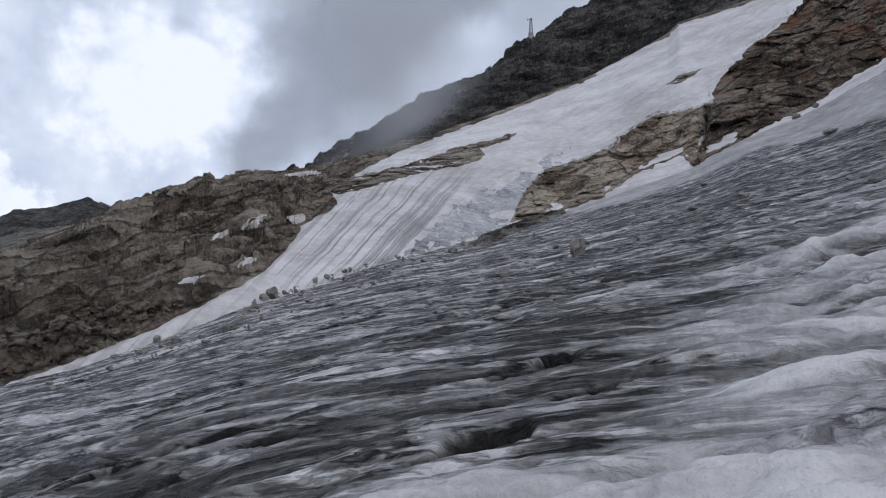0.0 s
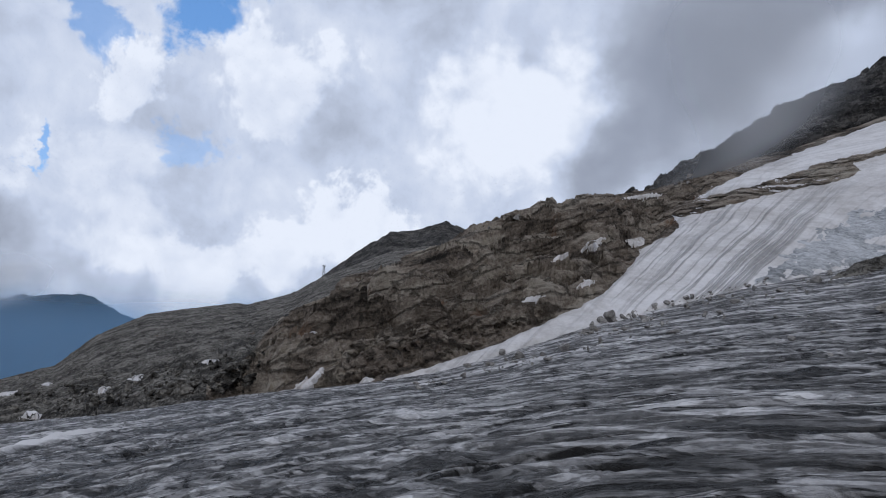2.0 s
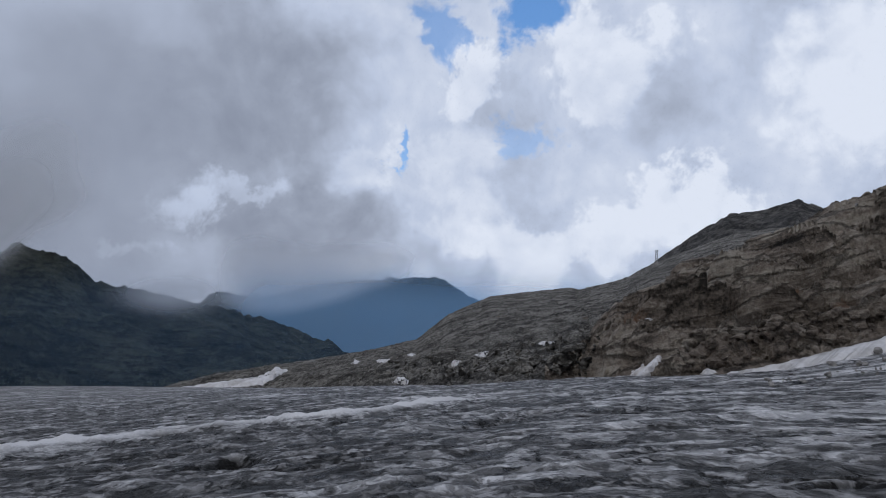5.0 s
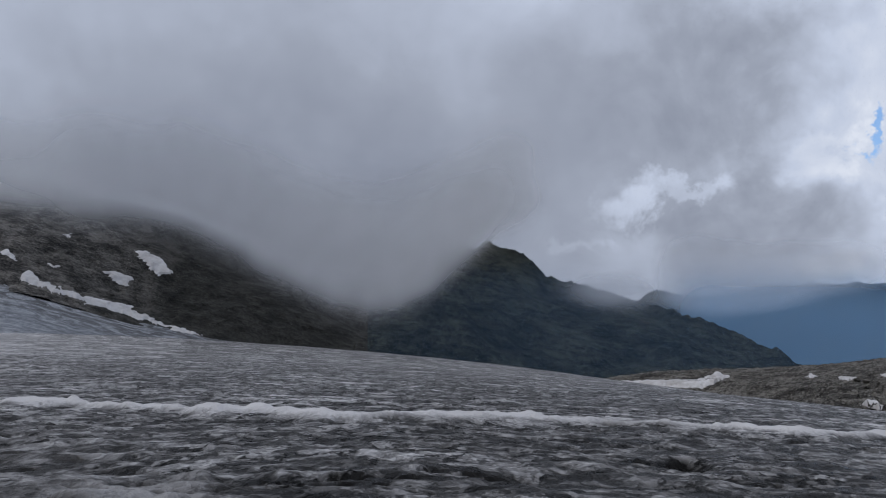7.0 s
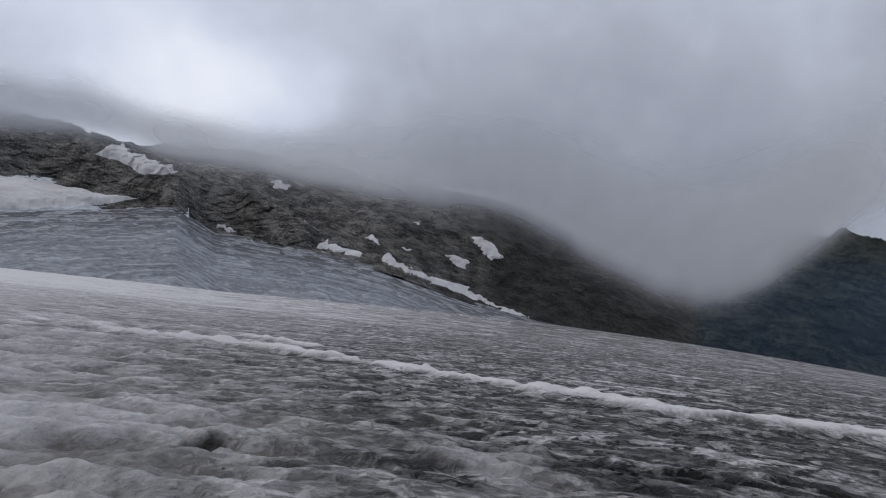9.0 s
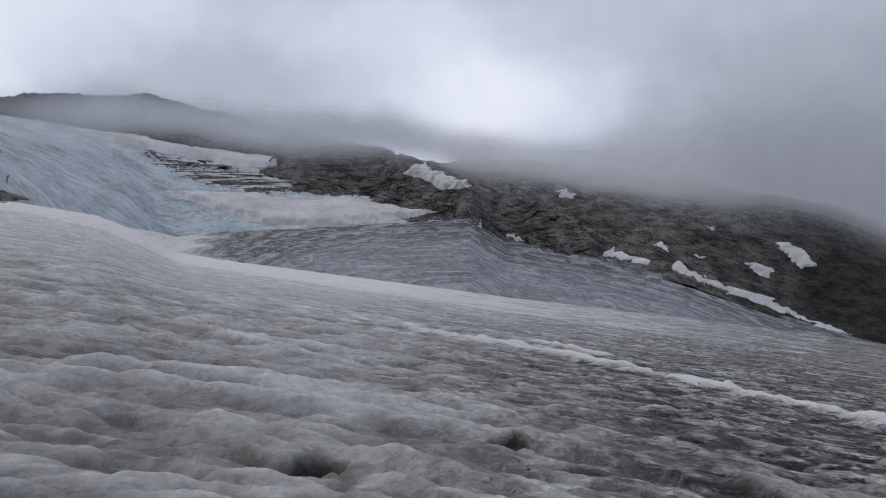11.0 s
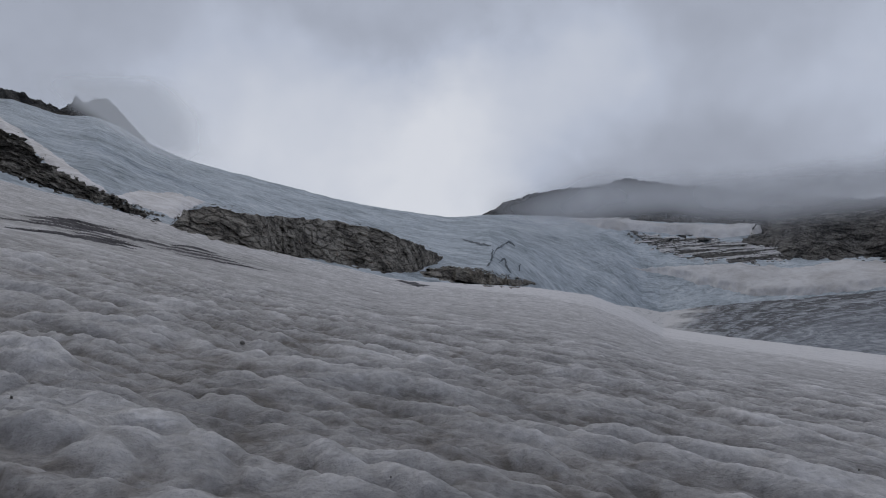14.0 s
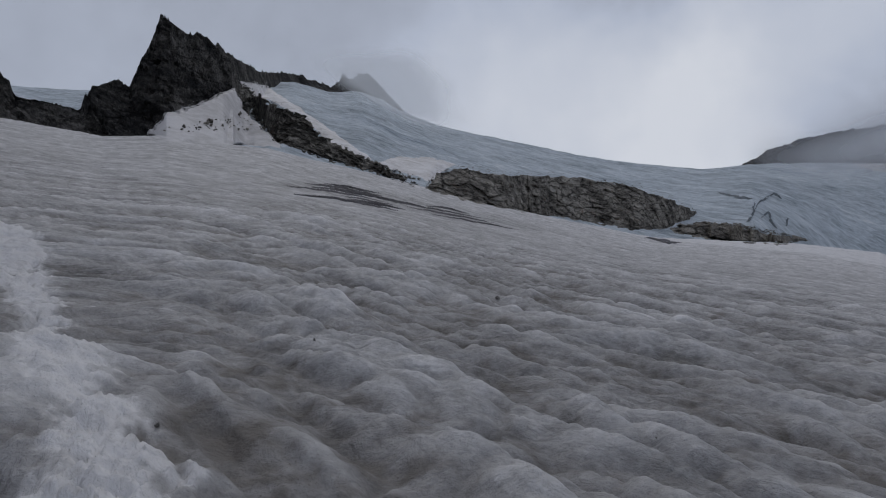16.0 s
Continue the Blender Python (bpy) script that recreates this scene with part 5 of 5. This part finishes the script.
in_slabs(tagged(lying("rock_island", ISLAND_TAIL, ["icefield", "ground"], GREY, step=0.05, ragged=0.6, grain=0.6, edge=0.3, face=5.0, relief=lambda p: 1.0 * crag(p, 3.0, (1.0, 0.2, -0.2), (0.0, -1.0, -0.15), 2.4, 0.4, 0.6), smooth=True), "low grey rock slabs at the end of the island", "rock outcrop"), 7, 3)

# crevasses in the icefield: dark strips laid before the ice, painted as the shade inside
CREVASSE_SHADE, n, at = material("crevasse_shade")
finish(n, n.ramp(n.noise(at, 0.6, 4.0), (0.4, (0.02, 0.035, 0.05)), (0.65, (0.06, 0.09, 0.115))), 0.5, n.noise(at, 2.0), 0.4, 0.2)
SLITS = [[(176.5, 3.9), (176.1, 4.2), (175.9, 4.7), (175.8, 5.4)], [(175.8, 4.8), (175.5, 5.3), (174.9, 5.6), (174.4, 5.9), (173.9, 5.4)],
         [(175.4, 4.1), (174.9, 4.5), (174.7, 3.6), (174.4, 3.2)], [(173.6, 3.9), (173.8, 3.3)], [(178.4, 6.3), (177.2, 5.9), (176.0, 5.6)]]


def crevasse(line, wide, seed):
    """A flat dark strip for the shade of an open slit, wandering along a bent line over the icefield."""
    q = np.array(line)
    far = np.concatenate([[0], np.cumsum(np.linalg.norm(np.diff(q, axis=0), axis=1))])
    at = np.arange(0, far[-1], 0.05)
    q = np.stack([np.interp(at, far, q[:, 0]), np.interp(at, far, q[:, 1])], 1)
    w = np.stack([at, np.full(len(at), 7.0 * seed), np.zeros(len(at))], 1)
    q += np.stack([fbm(w, 0.35, 4), fbm(w + 50, 0.35, 4)], 1) * 0.16
    n = np.gradient(q, axis=0)[:, ::-1] * (-1, 1)
    n /= np.linalg.norm(n, axis=1)[:, None] + 1e-9
    half = (wide * np.sin(np.pi * np.linspace(0.04, 0.98, len(q))) ** 0.5 * np.clip(0.75 + 1.6 * fbm(w + 90, 0.22, 3), 0.15, 2.0))[:, None]
    tree = tree_of(["icefield"])
    rows = []
    for side in (q + n * half, q - n * half):
        rows.append([tuple(tree.ray_cast(EYE_POINT, bearing(a, e))[0] - bearing(a, e) * 1.2) for a, e in side])
    return tagged(mesh_object("crevasse", np.array(rows).reshape(-1, 3), grid_faces(2, len(q)), CREVASSE_SHADE, False), "dark strip painted as crevasse shade in pale blue ice", "crevasse", "crevasses in the icefield")


for k, outline in enumerate(SLITS):
    crevasse(outline, 0.09, k)

# dark streaks of bare gritty ice in the firn below the peak
rng = np.random.default_rng(5)
STREAKS = [[(184.4, 3.1), (183.0, 2.95), (182.1, 2.7), (183.0, 2.8)], [(183.0, 2.75), (181.3, 2.5), (182.2, 2.5)]]
for k in range(11):
    # thin lens-shaped streaks, side by side down the slope; the thickest lie in the upper half
    upper = k < 7
    middle, reach = (rng.uniform(204.5, 209.5), rng.uniform(2.2, 4.8)) if upper else (rng.uniform(196.5, 201.5), rng.uniform(1.8, 4.0))
    off, half = (-0.75 + 0.24 * k, rng.uniform(0.02, 0.05)) if upper else (-0.42 + 0.27 * (k - 7), rng.uniform(0.02, 0.045))
    a = np.linspace(middle - reach, middle + reach, 7)
    e = np.interp(a, [192, 201, 209, 214.7], [4.15, 6.15, 7.95, 8.75]) + off * 0.8
    w = half * np.sin(np.pi * np.linspace(0.06, 0.94, 7))
    STREAKS.append(np.stack([np.concatenate([a, a[::-1]]), np.concatenate([e + w, (e - w)[::-1]])], 1).tolist())
for outline in STREAKS:
    tagged(lying("bare_ice", outline, ["ground"], GRIT_ICE, step=0.03, ragged=0.2, grain=1.2, rise=0.3, edge=0.04, steep=0.1, rim=0.03), "dark streak of bare gritty ice in the firn", "glacier ice", "bare streaks below the peak", kind="structure")

# ---- boulders and stones on the ice ----
BOULDER_TREE = ["ground", "snowfield", "rock_slope"]


def stone_mesh(seed, detail=2, rough=0.28):
    """A worn angular block of unit size, resting on its base."""
    bm = bmesh.new()
    bmesh.ops.create_icosphere(bm, subdivisions=detail, radius=0.5)
    rng = random.Random(seed)
    planes = [(Vector((rng.gauss(0, 1), rng.gauss(0, 1), rng.gauss(0, 1))).normalized(), rng.uniform(0.19, 0.36)) for _ in range(10)]
    for v in bm.verts:
        for normal, d in planes:
            over = v.co.dot(normal) - d
            if over > 0:
                v.co -= normal * over
        v.co += v.co.normalized() * rough * 0.16 * noise.noise(v.co * 4 + Vector((seed, 0, 0)))
    low = min(v.co.z for v in bm.verts)
    for v in bm.verts:
        v.co.z -= low + 0.12
    me = bpy.data.meshes.new("boulder")
    bm.to_mesh(me)
    bm.free()
    me.materials.append(STONE)
    return me


STONES = [stone_mesh(k, 3) for k in range(6)]
SMALL = [stone_mesh(k + 20, 2) for k in range(5)]


def on_ground(az, el, names=BOULDER_TREE):
    hit = tree_of(names).ray_cast(EYE_POINT, bearing(az, el))
    return hit[0]


def boulder(az, el, width, tall=0.7, shape=0, spin=0.0, label="weathered grey boulder lying on the glacier ice", group="boulders on the ice"):
    p = on_ground(az, el)
    ob = new("boulder", STONES[shape % 6])
    size = width * p.length
    ob.matrix_world = Matrix.Translation(p) @ pose(0, 0, 0, 0, 0, spin + az) @ Matrix.Diagonal((size, size * 0.85, size * tall * 1.25, 1))
    return tagged(ob, label, "boulder", group)


# bearing, height angle of the foot, width over distance
BOULDERS = [(-4.8, -2.2, 0.0299, 0.5), (-11.0, -0.5, 0.0299, 0.83), (-11.5, 0.2, 0.0283, 0.53), (-9.3, 0.0, 0.0133, 0.62), (-20.1, 3.0, 0.0183, 0.45), (-29.5, 8.3, 0.0233, 0.36), (-32.3, 4.7, 0.0333, 0.45), (-25.4, 4.3, 0.0133, 0.5), (-23.6, 3.9, 0.0233, 0.43), (14.0, -4.0, 0.0249, 0.73), (14.6, -4.2, 0.0183, 0.73), (17.6, -6.6, 0.02, 0.67), (21.2, -7.3, 0.0216, 0.62), (22.6, -7.1, 0.0183, 0.45), (23.8, -8.0, 0.0116, 0.71), (25.4, -8.2, 0.015, 0.44), (9.2, -4.6, 0.0249, 0.27), (11.5, -3.8, 0.015, 0.67), (13.0, -3.7, 0.01, 0.75), (4.7, -2.1, 0.0133, 0.5)]
BOULDERS += [(6.8, -3.0, 0.0083, 0.7), (5.5, -3.3, 0.0083, 0.7), (-0.8, -0.3, 0.015, 0.78), (-1.7, 0.3, 0.01, 0.83), (2.0, -3.0, 0.0083, 0.6), (-15.8, 0.7, 0.0083, 0.6), (-28.6, 10.3, 0.0116, 0.57), (-27.3, 9.6, 0.0116, 0.71), (-20.8, 4.9, 0.015, 0.44), (-29.3, 5.8, 0.0116, 0.43), (16.0, -5.1, 0.0133, 0.62), (15.3, -4.8, 0.0116, 0.71), (14.8, -5.8, 0.0083, 1.6), (8.2, -2.6, 0.0116, 0.64), (1.6, -1.1, 0.01, 0.67), (-6.9, -0.7, 0.0083, 0.5)]
for k, (a, e, w, tall) in enumerate(BOULDERS):
    boulder(a, e, w, tall, k, 47.0 * k)


def rubble(name, outline, count, sizes, on, label, mat, seed, shapes=SMALL):
    """Loose stones strewn over an outline, in one mesh."""
    rng = random.Random(seed)
    q = np.array(outline)
    verts, faces, base = [], [], 0
    tree = tree_of(on)
    tries = 0
    while count > 0 and tries < 20000:
        tries += 1
        a, e = rng.uniform(q[:, 0].min(), q[:, 0].max()), rng.uniform(q[:, 1].min(), q[:, 1].max())
        if inside(outline, np.array([a]), np.array([e]))[0] < 0:
            continue
        p = tree.ray_cast(EYE_POINT, bearing(a, e))[0]
        if p is None:
            continue
        me = shapes[rng.randrange(len(shapes))]
        s = sizes[0] * (sizes[1] / sizes[0]) ** (rng.random() ** 2)
        m = Matrix.Translation(p) @ pose(0, 0, 0, rng.uniform(-15, 15), rng.uniform(-15, 15), rng.uniform(0, 360)) @ Matrix.Diagonal((s, s * rng.uniform(0.6, 1), s * rng.uniform(0.5, 1.0), 1))
        co = np.empty(len(me.vertices) * 3, dtype=np.float32)
        me.vertices.foreach_get("co", co)
        mm = np.array(m)
        verts.append(co.reshape(-1, 3) @ mm[:3, :3].T + mm[:3, 3])
        f = np.empty(len(me.polygons) * 3, dtype=np.int32)
        me.polygons.foreach_get("vertices", f)
        faces.append(f.reshape(-1, 3) + base)
        base += len(me.vertices)
        count -= 1
    return tagged(mesh_object(name, np.concatenate(verts), np.concatenate(faces), mat, False), label, "stones", kind="stuff")


EDGE_LINE = [(30, -9.6), (22, -7.4), (15, -5.0), (4, -1.2), (-3, 0.7), (-10, 2.6), (-10, 1.6), (-3, -0.4), (4, -2.4), (15, -6.2), (22, -8.4), (30, -10.2)]
rubble("stones", EDGE_LINE, 200, (0.1, 0.45), ["ground", "snowfield"], "grey stones strewn along the edge of the ice", STONE, 1)
rubble("stones", [(-33, 11), (-20, 5), (-6, 0), (10, -5), (4, -7), (-10, -3), (-33, 4)], 110, (0.06, 0.25), ["ground", "snowfield"], "small grey stones scattered on the ice", STONE, 2)
rubble("stones", [(16.5, -4.6), (12, -3.0), (6, -1.2), (2, 0.1), (2, -0.7), (7, -2.4), (12, -4.1), (16.5, -5.4)], 130, (0.14, 0.75), ["ground", "snowfield"], "heap of grey stones where snow meets ice", STONE, 3)
rubble("stones", [(224, 12.6), (216, 14.5), (208, 9.8), (198, 8.0), (205, 10), (214, 13)], 190, (0.22, 1.0), ["ground", "rock_ridge", "icefield", "snow_cone", "scree_rib"], "dark stones fallen onto the snow below the peak", GREY, 4)
rubble("stones", [(43, -10.4), (60, -11.4), (60, -9.5), (50, -8.5), (42, -7)], 260, (0.4, 2.2), ["scree_hill", "rock_slope"], "brown and grey blocks on the scree slope", SCREE, 5)
rubble("stones", [(36, -9.6), (26, -7.4), (20, -4.0), (26, -4.2), (36, -7.0)], 220, (0.3, 1.4), ["rock_slope"], "brown blocks at the foot of the rock slope", BROWN, 6)
# crest stones
CREST = [(21.7, 4.6, 0.015, 0.9), (8.2, 7.4, 0.012, 0.8), (13.2, 6.3, 0.007, 0.8), (24.0, 3.6, 0.005, 1.6)]
for k, (a, e, w, tall) in enumerate(CREST):
    p = tree_of(["rock_slope"]).ray_cast(EYE_POINT, bearing(a, e - 0.25))[0]
    if p is not None:
        ob = new("boulder", STONES[k])
        s = w * p.length
        ob.matrix_world = Matrix.Translation(p) @ pose(0, 0, -0.25 * s, 12, 8, 70 * k) @ Matrix.Diagonal((s * 0.85, s * 0.7, s * tall * 0.8, 1))
        tagged(ob, "dark boulder perched on the skyline of the rock slope", "boulder", "boulders on the skyline")

# a few single stones on the firn
for k, (a, e, w) in enumerate([(134.6, -19.1, 0.006), (222.0, -9.3, 0.009), (196.3, -1.4, 0.008), (185.0, -12.0, 0.004), (151, -12, 0.004), (211, -4, 0.005), (93.5, -14.2, 0.004)]):
    ob = boulder(a, e, w, 0.8, k + 2, 61.0 * k, "small dark stone lying on dirty snow", "stones on the snow")
    ob.name = "stone"

# ---- lift pylons ----
STEEL, n, at = material("galvanised_steel")
finish(n, n.ramp(n.noise(at, 2.0, 4.0), (0.35, (0.16, 0.17, 0.18)), (0.65, (0.27, 0.28, 0.29))), 0.55, n.noise(at, 12.0), 0.1, 0.02)


def part(name, bm, mat, parent, label=""):
    me = bpy.data.meshes.new(name)
    bm.to_mesh(me)
    bm.free()
    me.materials.append(mat)
    ob = new(name, me)
    ob.parent = parent
    return tagged(ob, label) if label else ob


def bar(bm, a, b, thick):
    a, b = Vector(a), Vector(b)
    m = Matrix.Translation((a + b) / 2) @ (b - a).to_track_quat("Z", "Y").to_matrix().to_4x4() @ Matrix.Diagonal((thick, thick, (b - a).length, 1))
    bmesh.ops.create_cube(bm, size=1.0, matrix=m)


def pylon(name, az, el, surface, tall, wide, label, arm_side):
    """A tapering lattice mast with a crossarm, its sheave trains and a concrete foot."""
    p = tree_of([surface]).ray_cast(EYE_POINT, bearing(az, el))[0]
    base = new(name)
    base.matrix_world = Matrix.Translation(p) @ pose(0, 0, 0, 0, 0, az)
    tagged(base, label, "lift pylon", "lift pylons")
    bm = bmesh.new()
    bmesh.ops.create_cube(bm, size=1.0, matrix=Matrix.Translation((0, 0, 0.1 * wide)) @ Matrix.Diagonal((wide * 1.3, wide * 1.3, wide * 1.6, 1)))
    bmesh.ops.bevel(bm, geom=list(bm.edges), offset=0.06 * wide, segments=2, affect="EDGES")
    part("foundation", bm, STONE, base, "pale concrete foundation block")
    top = wide * 0.42
    for sx in (-1, 1):
        for sy in (-1, 1):
            bm = bmesh.new()
            bar(bm, (sx * wide / 2, sy * wide / 2, 0), (sx * top / 2, sy * top / 2, tall), wide * 0.12)
            part("leg", bm, STEEL, base)
    for k in range(7):
        z0, z1 = tall * k / 7, tall * (k + 1) / 7
        w0, w1 = (wide + (top - wide) * z / tall for z in (z0, z1))
        bm = bmesh.new()
        for c, s in ((0, 1), (1, 0), (0, -1), (-1, 0)):
            def corner(w, side, z):
                return ((c * w + side * s * w) / 2, (s * w - side * c * w) / 2, z)
            bar(bm, corner(w0, 1, z0), corner(w1, -1, z1), wide * 0.07)
            bar(bm, corner(w1, 1, z1), corner(w1, -1, z1), wide * 0.07)
        part("brace", bm, STEEL, base)
    bm = bmesh.new()
    bar(bm, (-wide * (0.9 if arm_side else 0.45), 0, tall - (wide * 0.25 if arm_side else 0)), (wide * (0.15 if arm_side else 0.45), 0, tall + 0.02), wide * 0.13)
    arm = part("crossarm", bm, STEEL, base)
    for x in (-wide * (0.88 if arm_side else 0.42), wide * (0.12 if arm_side else 0.42)):
        bm = bmesh.new()
        bmesh.ops.create_cone(bm, cap_ends=True, segments=16, radius1=wide * 0.16, radius2=wide * 0.16, depth=wide * 0.1, matrix=Matrix.Translation((x, 0, tall - wide * 0.3)) @ pose(0, 0, 0, 90, 0, 0))
        part("sheave", bm, STEEL, arm)


pylon("lift_pylon", -7.35, 17.15, "dark_cliff", 4.4, 0.95, "grey steel lattice lift pylon on the dark ridge", True)
pylon("lift_pylon", 37.65, -1.3, "scree_hill", 8.0, 1.7, "grey steel lattice lift pylon on the far shoulder", False)
